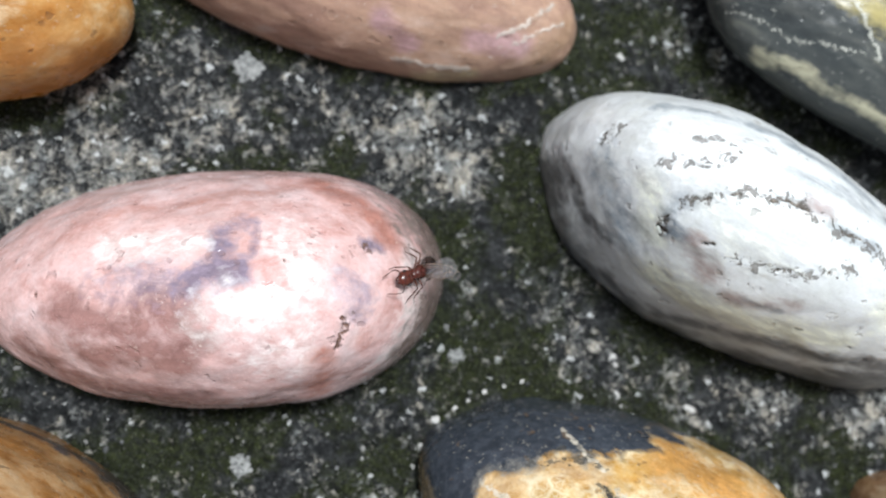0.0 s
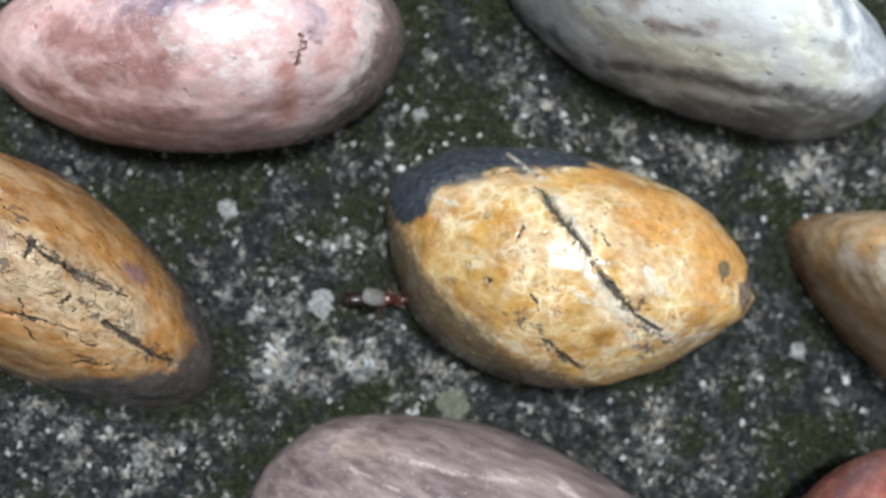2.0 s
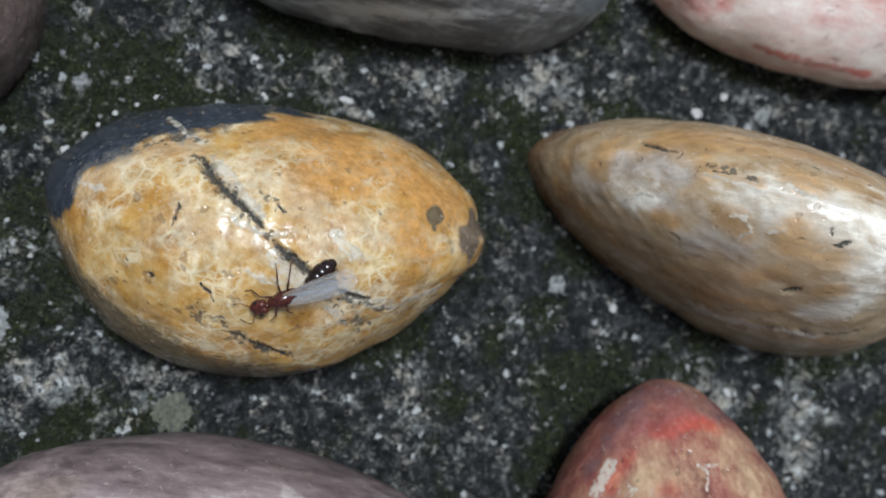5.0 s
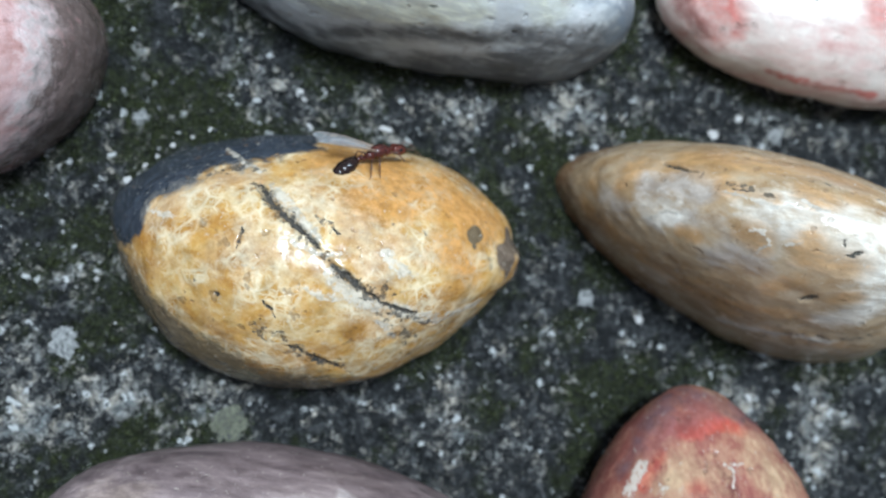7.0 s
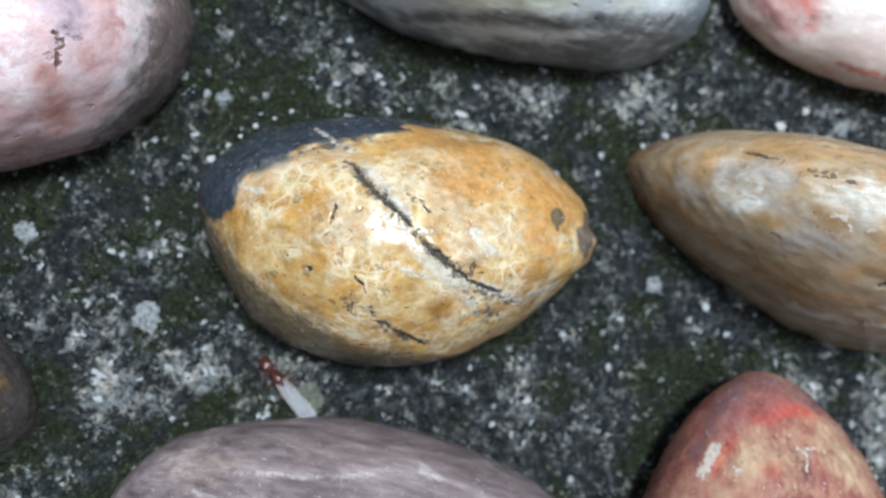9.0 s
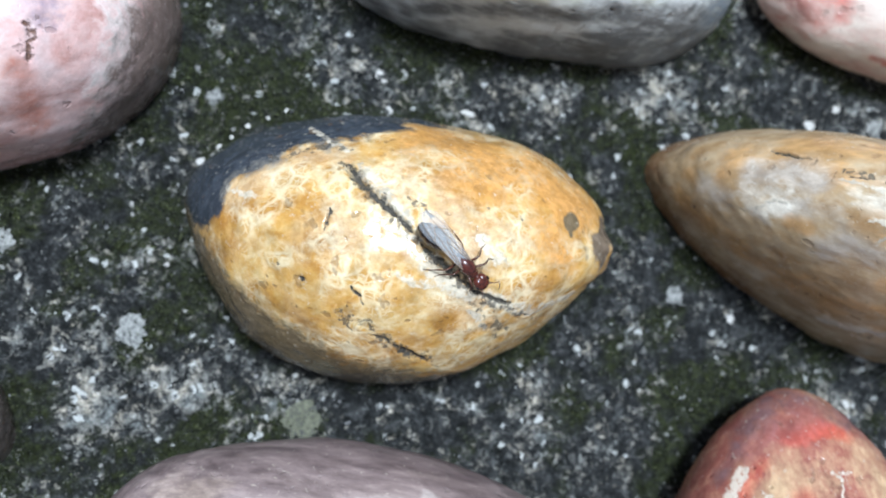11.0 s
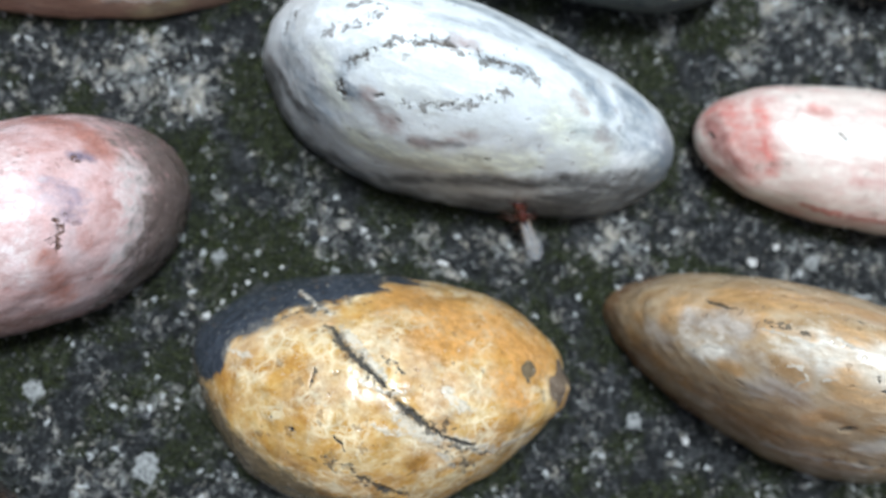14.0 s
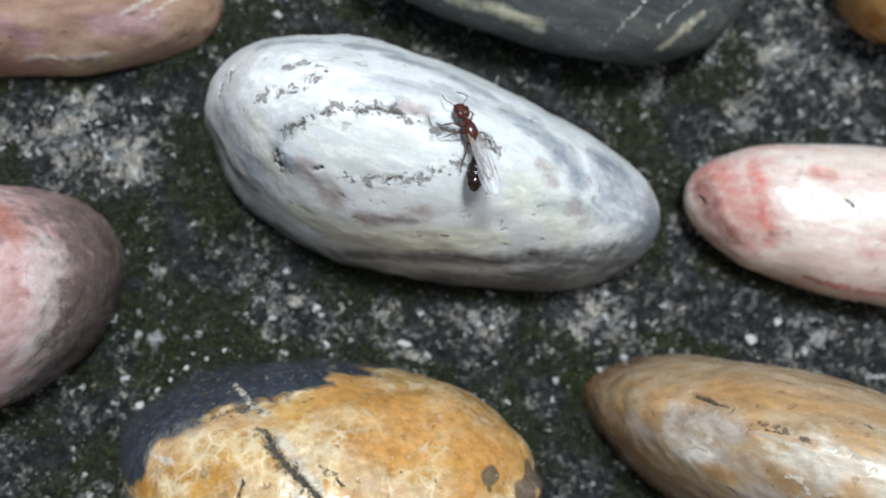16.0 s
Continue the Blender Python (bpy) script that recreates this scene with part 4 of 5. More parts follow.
    russet = pebble_material("russet_stone", [(0.28, (0.11, 0.052, 0.024)), (0.40, (0.27, 0.12, 0.032)), (0.50, (0.38, 0.185, 0.055)), (0.60, (0.47, 0.30, 0.145)), (0.75, (0.58, 0.45, 0.31))],
                             (0.6, 1.2, 1.2), (0.42, 0.32, 0.20), (0.21, 0.115, 0.105), (0.072, 0.058, 0.052), patch_e=(0.40, 0.19, 0.055), scale=150, mottle=(0.58, 0.42, 0.24), mottle_amount=0.35, crack=(0.03, 0.024, 0.018), gloss=0.34, firm={"patch_c": 0.92}, cloudy=0.35, crackle=520)
    web = []
    rng = random.Random(5)
    for e in range(16):
        u0, v0 = rng.uniform(-0.45, 0.5), rng.uniform(-0.5, 0.2)
        turn = rng.choice((0.2, 0.5, -0.9, 1.4, 2.0)) + rng.uniform(-0.3, 0.3)
        ln = rng.uniform(0.05, 0.15)
        web.append((rng.uniform(0.2, 0.4), 0.2, [(u0, v0), (u0 + 0.5 * ln * math.cos(turn), v0 + ln * math.sin(turn)), (u0 + ln * math.cos(turn), v0 + 1.8 * ln * math.sin(turn) + rng.uniform(-0.05, 0.05))]))
    pebble("pebble", "russet-brown pebble with a crackled cream face and pits",
           "russet", russet,
           cracks=[(1.9, 0.8, [(-0.17, 0.37), (-0.13, 0.39)]), (0.55, 0.3, [(0.08, 0.18), (0.21, 0.14), (0.31, 0.16), (0.44, 0.21), (0.54, 0.24)]), (1.0, 0.4, [(0.28, 0.14), (0.33, 0.17)]),
                   (0.9, 0.45, [(0.53, -0.11), (0.65, -0.12), (0.73, -0.13), (0.82, -0.06)]), (0.7, 0.4, [(0.45, -0.58), (0.52, -0.51), (0.58, -0.45)]),
                   (0.5, 0.25, [(-0.16, -0.23), (-0.04, -0.13), (0.05, -0.11)]), (0.6, 0.3, [(-0.10, -0.50), (0.01, -0.45), (0.12, -0.47)]), (0.5, 0.3, [(0.12, -0.47), (0.30, -0.38), (0.44, -0.33)])] + web,
           pits=[(0.80, 0.7, (-0.14, 0.39)), (0.20, 0.2, (-0.04, 0.32)), (0.25, 0.2, (0.16, 0.42)), (0.20, 0.15, (0.04, 0.27)), (0.22, 0.15, (0.45, 0.52))],
           marks={"patch_c": [(2.6, [(-0.62, 0.74), (-0.35, 0.90), (0.0, 0.97), (0.35, 0.91), (0.62, 0.75), (0.84, 0.48)], 0.9), (2.2, [(0.0, -0.98), (0.35, -0.92), (0.62, -0.76), (0.82, -0.52)], 0.8)],
                  "patch_a": [(7.5, [(-0.30, -0.03), (-0.04, -0.12), (0.18, -0.12), (0.40, -0.03), (0.58, 0.03)])],
                  "patch_e": [(5.0, [(-0.17, -0.43), (0.16, -0.49), (0.44, -0.33)], 0.8), (4.0, [(0.34, 0.49), (0.62, 0.34), (0.76, 0.16)], 0.7)],
                  "patch_b": [(2.2, [(0.46, 0.46), (0.51, 0.49)]), (2.5, [(-0.12, -0.01), (-0.01, 0.03)]), (2.0, [(-0.01, -0.39), (0.10, -0.40)])]},
           flakes=[(1.6, [(0.08, 0.17), (0.31, 0.15), (0.53, 0.24)]), (2.2, [(0.40, -0.09), (0.53, -0.10), (0.80, -0.07)]), (2.0, [(0.43, -0.56), (0.60, -0.43)]), (1.8, [(-0.17, -0.21), (0.09, -0.12)]), (1.2, [(-0.07, 0.33), (0.05, 0.30)])],
           edges={"patch_c": (0, 1, 0.08, [(0.30, -0.9), (0.50, -0.7), (0.68, -0.44), (0.81, -0.14), (0.83, 0.28), (0.66, 0.66), (0.45, 0.82), (0.1, 0.93)], 0.4)},
           seed=6)

    mauve = pebble_material("mauve_stone", [(0.30, (0.080, 0.058, 0.060)), (0.42, (0.145, 0.108, 0.108)), (0.52, (0.225, 0.172, 0.168)), (0.61, (0.32, 0.25, 0.24)), (0.72, (0.50, 0.43, 0.40))],
                            (0.34, 1.5, 1.2), (0.52, 0.46, 0.43), (0.42, 0.33, 0.26), (0.2, 0.15, 0.16), scale=150, warp=1.6, firm={"patch_a": 0.38, "patch_b": 0.3}, fleck=(0.42, 0.37, 0.35), fleck_amount=0.08, gloss=0.42)
    pebble("pebble", "dull mauve-grey pebble with faint pale streaks",
           "mauve", mauve,
           cracks=[(0.3, 0.1, [(0.08, 0.86), (0.12, 0.80)]), (0.25, 0.1, [(-0.50, 0.62), (-0.44, 0.58)])],
           marks={"patch_a": [(0.5, [(-0.60, 0.55), (-0.40, 0.62), (-0.10, 0.74)]), (0.4, [(-0.35, 0.48), (-0.05, 0.60), (0.20, 0.66)]), (1.2, [(0.08, 0.82), (0.14, 0.80)]), (0.4, [(-0.70, 0.40), (-0.50, 0.40)])],
                  "patch_b": [(4.0, [(-0.75, 0.50), (-0.62, 0.58)])]}, seed=7)

    red = pebble_material("red_stone", [(0.30, (0.13, 0.045, 0.040)), (0.44, (0.27, 0.095, 0.075)), (0.54, (0.37, 0.18, 0.12)), (0.66, (0.44, 0.27, 0.17)), (0.8, (0.50, 0.39, 0.28))],
                          (0.6, 1.2, 1.2), (0.24, 0.085, 0.075), (0.72, 0.60, 0.54), (0.42, 0.29, 0.17), patch_d=(0.13, 0.068, 0.07), patch_e=(0.42, 0.075, 0.05), scale=110, firm={"patch_a": 0.75, "patch_d": 0.8, "patch_e": 0.8, "patch_c": 0.75}, gloss=0.30, cloudy=0.3, fleck_amount=0.3)
    pebble("pebble", "brick-red pointed pebble with a pale vein",
           "red", red, fine=True,
           veins=[(1.5, [(0.63, 0.64), (0.57, 0.68), (0.49, 0.74)]), (0.35, [(0.64, -0.00), (0.62, -0.05), (0.54, -0.01)]), (0.35, [(0.64, -0.04), (0.64, -0.15)]), (0.3, [(0.54, 0.54), (0.53, 0.47)])],
           marks={"patch_d": [(3.4, [(0.81, 0.56), (0.93, 0.34), (0.97, 0.08), (0.94, -0.18), (0.84, -0.44)], 0.9), (2.2, [(0.73, 0.64), (0.59, 0.76)], 0.8)],
                  "patch_e": [(2.0, [(0.78, 0.29), (0.81, 0.12), (0.83, -0.09), (0.80, -0.29)]), (1.6, [(0.67, 0.50), (0.60, 0.59), (0.53, 0.65)], 0.9), (2.0, [(0.53, 0.32), (0.54, 0.24)], 0.6)],
                  "patch_c": [(6.0, [(0.67, -0.37), (0.58, -0.44)], 0.9), (5.0, [(0.63, 0.37), (0.56, 0.47)], 0.8), (5.0, [(0.59, 0.11), (0.52, 0.10)], 0.6)],
                  "patch_a": [(4.0, [(0.72, 0.60), (0.81, 0.38), (0.89, 0.06)], 0.9), (3.0, [(0.78, -0.40), (0.74, -0.47)], 0.8)]}, seed=8)

    amber = pebble_material("amber_stone", [(0.28, (0.22, 0.085, 0.02)), (0.44, (0.42, 0.18, 0.04)), (0.56, (0.50, 0.27, 0.09)), (0.70, (0.60, 0.45, 0.26))],
                            (0.6, 1.2, 1.2), (0.62, 0.50, 0.33), (0.3, 0.15, 0.05), (0.2, 0.1, 0.04), scale=110, gloss=0.35, fleck_amount=0.3)
    pebble("pebble", "amber-orange pebble with a paler crown",
           "amber", amber, fine=False,
           marks={"patch_a": [(7.0, [(0.1, 0.0), (0.5, -0.1)])]}, seed=9)
    pebble("pebble", "amber-brown pebble half in shade",
           "umber", amber, fine=False, seed=10)

    dusky = pebble_material("dusky_stone", [(0.28, (0.22, 0.135, 0.10)), (0.42, (0.38, 0.235, 0.175)), (0.54, (0.48, 0.31, 0.22)), (0.66, (0.54, 0.38, 0.30)), (0.8, (0.62, 0.50, 0.42))],
                            (0.4, 1.3, 1.2), (0.40, 0.25, 0.25), (0.50, 0.40, 0.24), (0.30, 0.19, 0.12), vein=(0.70, 0.62, 0.54), scale=110, warp=1.6, gloss=0.3, fleck_amount=0.2)
    pebble("pebble", "dusky pink-brown pebble with pale veins",
           "dusky", dusky,
           cracks=[(0.4, 0.15, [(0.22, -0.83), (0.27, -0.87)])],
           veins=[(0.7, [(0.62, -0.52), (0.72, -0.30), (0.81, 0.03)]), (0.5, [(0.70, -0.50), (0.78, -0.30), (0.88, -0.05)]), (0.9, [(0.29, -0.93), (0.45, -0.86), (0.58, -0.78)])],
           marks={"patch_a": [(3.0, [(0.55, -0.62), (0.66, -0.55), (0.75, -0.45)]), (2.5, [(0.18, -0.75), (0.30, -0.85)])], "patch_b": [(3.0, [(0.42, -0.92), (0.60, -0.80)])], "patch_c": [(4.0, [(0.85, -0.40), (0.92, -0.10)])]}, seed=11)

    striped = pebble_material("slate_stone", [(0.30, (0.028, 0.032, 0.034)), (0.46, (0.050, 0.056, 0.056)), (0.58, (0.085, 0.09, 0.084)), (0.75, (0.16, 0.16, 0.13))],
                              (0.3, 1.6, 1.2), (0.30, 0.25, 0.09), (0.36, 0.34, 0.24), (0.10, 0.10, 0.10), vein=(0.50, 0.50, 0.44), scale=130, warp=1.8, gloss=0.4, fleck_amount=0.1)
    pebble("pebble", "dark slate pebble with olive stripes and white veins",
           "striped", striped,
           veins=[(0.45, [(-0.82, -0.57), (-0.56, -0.74), (-0.17, -0.74)]), (0.6, [(-0.45, -0.42), (-0.30, -0.62), (-0.19, -0.74)]), (0.4, [(0.35, -0.93), (0.50, -0.60), (0.60, -0.2)]), (0.4, [(0.55, -0.75), (0.66, -0.55), (0.72, -0.2)])],
           marks={"patch_a": [(3.0, [(-0.55, -0.40), (-0.30, -0.52), (-0.05, -0.60)])], "patch_b": [(1.8, [(-0.62, -0.80), (-0.30, -0.93), (0.05, -0.97)]), (1.0, [(0.60, -0.80), (0.74, -0.55)])]}, seed=12)


    navy = pebble_material("navy_stone", [(0.30, (0.012, 0.014, 0.020)), (0.46, (0.020, 0.023, 0.031)), (0.60, (0.032, 0.036, 0.046)), (0.78, (0.07, 0.075, 0.085))],
                           (0.5, 1.3, 1.2), (0.05, 0.05, 0.06), (0.04, 0.04, 0.05), (0.03, 0.03, 0.04), scale=120, gloss=0.38, fleck_amount=0.1)
    pebble("pebble", "dark navy-grey pebble beyond the tan one", "navy", navy, fine=False, seed=13)


build_pebbles()


# ---- small ground cover ----
def strew(count, seed, lo=(-0.060, -0.080), hi=(0.140, 0.078)):
    rng = np.random.default_rng(seed)
    x, y = rng.uniform(lo[0], hi[0], count), rng.uniform(lo[1], hi[1], count)
    keep = footing(x, y) > 0.90
    return x[keep], y[keep], rng


def lumps_mesh(name, x, y, z, size, material, rng, flat=0.6):
    """Many small angular grains in one mesh."""
    bm = bmesh.new()
    bmesh.ops.create_icosphere(bm, subdivisions=1, radius=1.0)
    tv = np.array([v.co[:] for v in bm.verts])
    tf = np.array([[v.index for v in f.verts] for f in bm.faces])
    bm.free()
    n, k = len(x), len(tv)
    shape = tv[None] * rng.uniform(0.35, 1.35, (n, k, 1)) * np.stack([rng.uniform(0.7, 1.3, n), rng.uniform(0.7, 1.3, n), rng.uniform(0.5, 1.0, n) * flat], -1)[:, None]
    a = rng.uniform(0, 6.28, n)
    c, s = np.cos(a)[:, None], np.sin(a)[:, None]
    px, py = shape[..., 0] * c - shape[..., 1] * s, shape[..., 0] * s + shape[..., 1] * c
    pts = np.stack([px, py, shape[..., 2]], -1) * size[:, None, None] + np.stack([x, y, z], -1)[:, None]
    faces = (tf[None] + (np.arange(n) * k)[:, None, None]).reshape(-1, 3)
    return mesh_object(name, pts.reshape(-1, 3), faces, material, shade=False)


def build_cover():
    x, y, rng = strew(26000, 4)
    keep = rng.uniform(0, 1, len(x)) < 0.35 + 0.65 * pale_at(x, y)
    x, y = x[keep], y[keep]
    size = 0.00010 + 0.00030 * rng.uniform(0, 1, len(x)) ** 4
    grit = lumps_mesh("grit", x, y, relief(x, y) + size * 0.1, size, MAT_GRIT, rng, 0.5)
    tagged(grit, "loose grey and white sand grains on the concrete", "grit", kind="stuff")

    # moss: short leaning leaflets
    x, y, rng = strew(120000, 9)
    keep = rng.uniform(0.32, 1, len(x)) < moss_at(x, y)
    x, y = x[keep], y[keep]
    n = len(x)
    z = relief(x, y) - 0.0001
    h = rng.uniform(0.00025, 0.0008, n)
    r = rng.uniform(0.00006, 0.00014, n)
    lean = rng.normal(0, 0.45, (n, 2)) * h[:, None]
    a = rng.uniform(0, 6.28, n)
    ring = [np.stack([x + r * np.cos(a + 2.094 * k), y + r * np.sin(a + 2.094 * k), z], -1) for k in range(3)]
    belly = [np.stack([x + lean[:, 0] * 0.5 + 1.3 * r * np.cos(a + 2.094 * k), y + lean[:, 1] * 0.5 + 1.3 * r * np.sin(a + 2.094 * k), z + h * 0.5], -1) for k in range(3)]
    tip = np.stack([x + lean[:, 0], y + lean[:, 1], z + h], -1)
    pts = np.stack(ring + belly + [tip], 1).reshape(-1, 3)
    tris = np.array([(0, 1, 4), (0, 4, 3), (1, 2, 5), (1, 5, 4), (2, 0, 3), (2, 3, 5), (3, 4, 6), (4, 5, 6), (5, 3, 6)])
    faces = (tris[None] + (np.arange(n) * 7)[:, None, None]).reshape(-1, 3)
    moss = mesh_object("moss", pts, faces, MAT_MOSS)
    tagged(moss, "short dark green moss in the hollows of the concrete", "moss", kind="stuff")


build_cover()


def lichen_patch(x, y, r, seed, olive=False):
    rng = np.random.default_rng(seed)
    na, nr = 120, 16
    t = np.linspace(0, 2 * math.pi, na, endpoint=False)
    edge = r * (0.35 + 1.25 * fbm(np.c_[np.cos(t) * 2.4, np.sin(t) * 2.4, 0 * t + seed], 6, seed, 0.55))
    k = np.linspace(0.0, 1.0, nr)
    px = (x + edge[None] * k[:, None] * np.cos(t)[None]).ravel()
    py = (y + edge[None] * k[:, None] * np.sin(t)[None]).ravel()
    lift = (1 - k ** 4)[:, None] * np.ones(na)[None]
    bump = fbm(np.c_[px, py, 0 * px] * 1500, 3, seed).reshape(nr, na)
    pz = relief(px, py) + (0.00040 * lift * (0.1 + 1.6 * bump) - 0.00012).ravel()
    i = np.arange(nr - 1)[:, None] * na + np.arange(na)[None]
    j = np.arange(nr - 1)[:, None] * na + (np.arange(na)[None] + 1) % na
    faces = np.stack([i, i + na, j + na, j], -1).reshape(-1, 4)
    ob = mesh_object("lichen_patch", np.c_[px, py, pz] - (x, y, 0), faces, MAT_LICHEN_OLIVE if olive else MAT_LICHEN)
    ob.location = (x, y, 0)
    return tagged(ob, "olive-grey rosette of lichen beside the mauve pebble" if olive else "pale grey crust of lichen on the concrete", "lichen", "lichen patches")


for n, (lx, ly, lr) in enumerate([(0.0046, -0.0210, 0.0020), (-0.0069, -0.0092, 0.0014), (-0.0072, 0.0364, 0.0019), (0.0660, -0.0285, 0.0013),
                                  (0.0961, -0.0128, 0.0013), (0.0174, 0.0029, 0.0011)]):
    lichen_patch(lx, ly, lr, 40 + n)
lichen_patch(0.0208, -0.0340, 0.0024, 52, olive=True)


def chip(x, y, size, seed):
    """One small pale stone chip with broken corners."""
    rng = random.Random(seed)
    bm = bmesh.new()
    bmesh.ops.create_icosphere(bm, subdivisions=2, radius=1.0)
    for v in bm.verts:
        v.co *= rng.uniform(0.55, 1.25)
        v.co.z *= 0.42
        v.co.x *= 1.25
        v.co *= size * 0.8
    me = bpy.data.meshes.new("stone_chip")
    bm.to_mesh(me)
    bm.free()
    me.materials.append(MAT_CHIP)
    ob = new("stone_chip", me)
    ob.matrix_basis = pose(x, y, float(relief(np.array([x]), np.array([y]))[0]) + size * 0.15, 0, 0, rng.uniform(0, 360))
    tagged(ob, "tiny white stone chip lying on the concrete", "stone chip", "stone chips")


for n, (cx, cy, cs) in enumerate([(0.0841, -0.0449, 0.00055), (0.0722, -0.0322, 0.0006), (0.0913, -0.0096, 0.00055), (0.0361, 0.0026, 0.0005), (0.0457, -0.0034, 0.00045),
                                  (0.0561, -0.0034, 0.0004), (0.0380, 0.0399, 0.0006), (0.0875, -0.0110, 0.0008), (0.0149, -0.0043, 0.00055), (0.0451, -0.0031, 0.0005),
                                  (0.0364, -0.0016, 0.0005), (0.0362, 0.0029, 0.0004), (0.0132, -0.0072, 0.0004), (0.0170, -0.0030, 0.00035), (0.0185, -0.0022, 0.0003),
                                  (0.0205, -0.0012, 0.00035), (0.0228, -0.0006, 0.0003), (0.0122, -0.0095, 0.0003), (0.0250, 0.0, 0.0003)]):
    chip(cx, cy, cs, 70 + n)


# ---- the winged ant ----
def chitin(name, dark, light, rough):
    s = Shader(name)
    n = s.noise(s.at(), 2200, 4, 0.6)
    return s.done(s.ramp(n, [(0.35, dark), (0.7, light)]), rough, s.bump(n, 0.00004, 0.5), Coat_Weight=0.3, Coat_Roughness=0.15)


def wing_material():
    s = Shader("wing_membrane")
    n = s.noise(s.at((1, 3, 1)), 900, 4, 0.6)
    s.done(s.ramp(n, [(0.3, (0.60, 0.63, 0.68)), (0.7, (0.78, 0.78, 0.77))]), 0.28, s.bump(n, 0.00008, 0.6), Alpha=0.14, Specular_IOR_Level=1.0)
    return s.material


MAT_RED = chitin("red_brown_chitin", (0.032, 0.008, 0.006), (0.095, 0.022, 0.014), 0.24)
MAT_HEAD = chitin("red_head_chitin", (0.042, 0.010, 0.006), (0.11, 0.025, 0.014), 0.24)
MAT_BLACK = chitin("black_brown_chitin", (0.008, 0.004, 0.003), (0.026, 0.012, 0.009), 0.18)
MAT_LEG = chitin("brown_leg_chitin", (0.040, 0.013, 0.008), (0.10, 0.034, 0.018), 0.35)
MAT_EYE = chitin("black_eye", (0.006, 0.005, 0.005), (0.012, 0.010, 0.010), 0.12)
MAT_WING = wing_material()
MAT_WING_VEIN = chitin("wing_vein", (0.22, 0.15, 0.10), (0.34, 0.26, 0.19), 0.4)
MM = 0.00111     # the ant is drawn in units of its thorax


def joint(name, parent, place, turn=(0, 0, 0)):
    e = new(name)
    e.parent = parent
    e.matrix_basis = pose(*[c * MM for c in place], *turn)
    return e


def scaled(bm):
    bmesh.ops.scale(bm, vec=(MM, MM, MM), verts=bm.verts)
    return bm


def wing(name, parent, side, length, width, z):
    """A thin, veined membrane from its root backwards (-x)."""
    bm = bmesh.new()
    rows, cols = 22, 9
    grid = {}
    for lay in (0, 1):
        for i in range(rows):
            t = i / (rows - 1)
            lead = 0.10 + 0.30 * math.sin(math.pi * min(1, t * 0.9)) * width * 0.55
            rear = -0.08 - width * 0.78 * (math.sin(math.pi * min(1.0, 0.04 + t * 0.80)) ** 0.8) * (t ** 0.55)
            if t > 0.82:
                close = math.sqrt(max(0.0, 1 - ((t - 0.82) / 0.18) ** 2))
                mid = 0.5 * (lead + rear)
                lead, rear = mid + (lead - mid) * max(0.04, close), mid + (rear - mid) * max(0.04, close)
            for j in range(cols):
                s = j / (cols - 1)
                yy = lead + (rear - lead) * s
                zz = 0.06 * math.sin(9 * s) * t + 0.10 * math.sin(math.pi * t) + (0.012 if lay else -0.012)
                grid[lay, i, j] = bm.verts.new((-length * t, side * yy, zz))
    for i in range(rows - 1):
        for j in range(cols - 1):
            bm.faces.new([grid[1, i, j], grid[1, i + 1, j], grid[1, i + 1, j + 1], grid[1, i, j + 1]])
            bm.faces.new([grid[0, i, j], grid[0, i, j + 1], grid[0, i + 1, j + 1], grid[0, i + 1, j]])
    rim = [(i, 0) for i in range(rows)] + [(rows - 1, j) for j in range(1, cols)] + [(i, cols - 1) for i in range(rows - 2, -1, -1)] + [(0, j) for j in range(cols - 2, 0, -1)]
    for a, b in zip(rim, rim[1:] + rim[:1]):
        bm.faces.new([grid[0, a[0], a[1]], grid[0, b[0], b[1]], grid[1, b[0], b[1]], grid[1, a[0], a[1]]])
    line = lambda pairs: [tuple(grid[1, i, j].co) for i, j in pairs]
    runs = [line([(i, 0) for i in range(rows)]), line([(i, 2) for i in range(0, rows - 3)]), line([(i, 4 + (i > 9)) for i in range(1, rows - 6)]), line([(12, 0), (13, 1), (14, 2), (15, 3), (16, 5)])]
    bmesh.ops.recalc_face_normals(bm, faces=bm.faces)
    ob = part(name, scaled(bm), MAT_WING, parent, "clear whitish veined wing")
    ob.matrix_basis = pose(-0.1 * MM, side * 0.42 * MM, z * MM)
    vb = bmesh.new()
    for r in runs:
        tube(vb, r, [0.034 - 0.022 * k / len(r) for k in range(len(r))], 5)
    part("wing_veins", scaled(vb), MAT_WING_VEIN, ob, "thin brown wing veins")
    return ob


def leg(parent, side, root, knee, ankle, foot):
    """Femur, shin and jointed foot in one curved limb; its origin is the hip."""
    bm = bmesh.new()
    r, k, a, f = (Vector((p[0], p[1] * side, p[2])) for p in (root, knee, ankle, foot))
    tube(bm, [Vector((0, 0, 0)), (k - r) * 0.5 + Vector((0, 0, 0.08)), k - r], [0.08, 0.11, 0.05], 8)
    tube(bm, [k - r, (a + k) * 0.5 - r, a - r], [0.05, 0.07, 0.04], 8)
    tube(bm, [a - r, (a * 0.6 + f * 0.4) - r, f - r], [0.035, 0.03, 0.022], 6)
    ob = part("leg", scaled(bm), MAT_LEG, parent)
    ob.matrix_basis = pose(*(c * MM for c in r))
    return ob


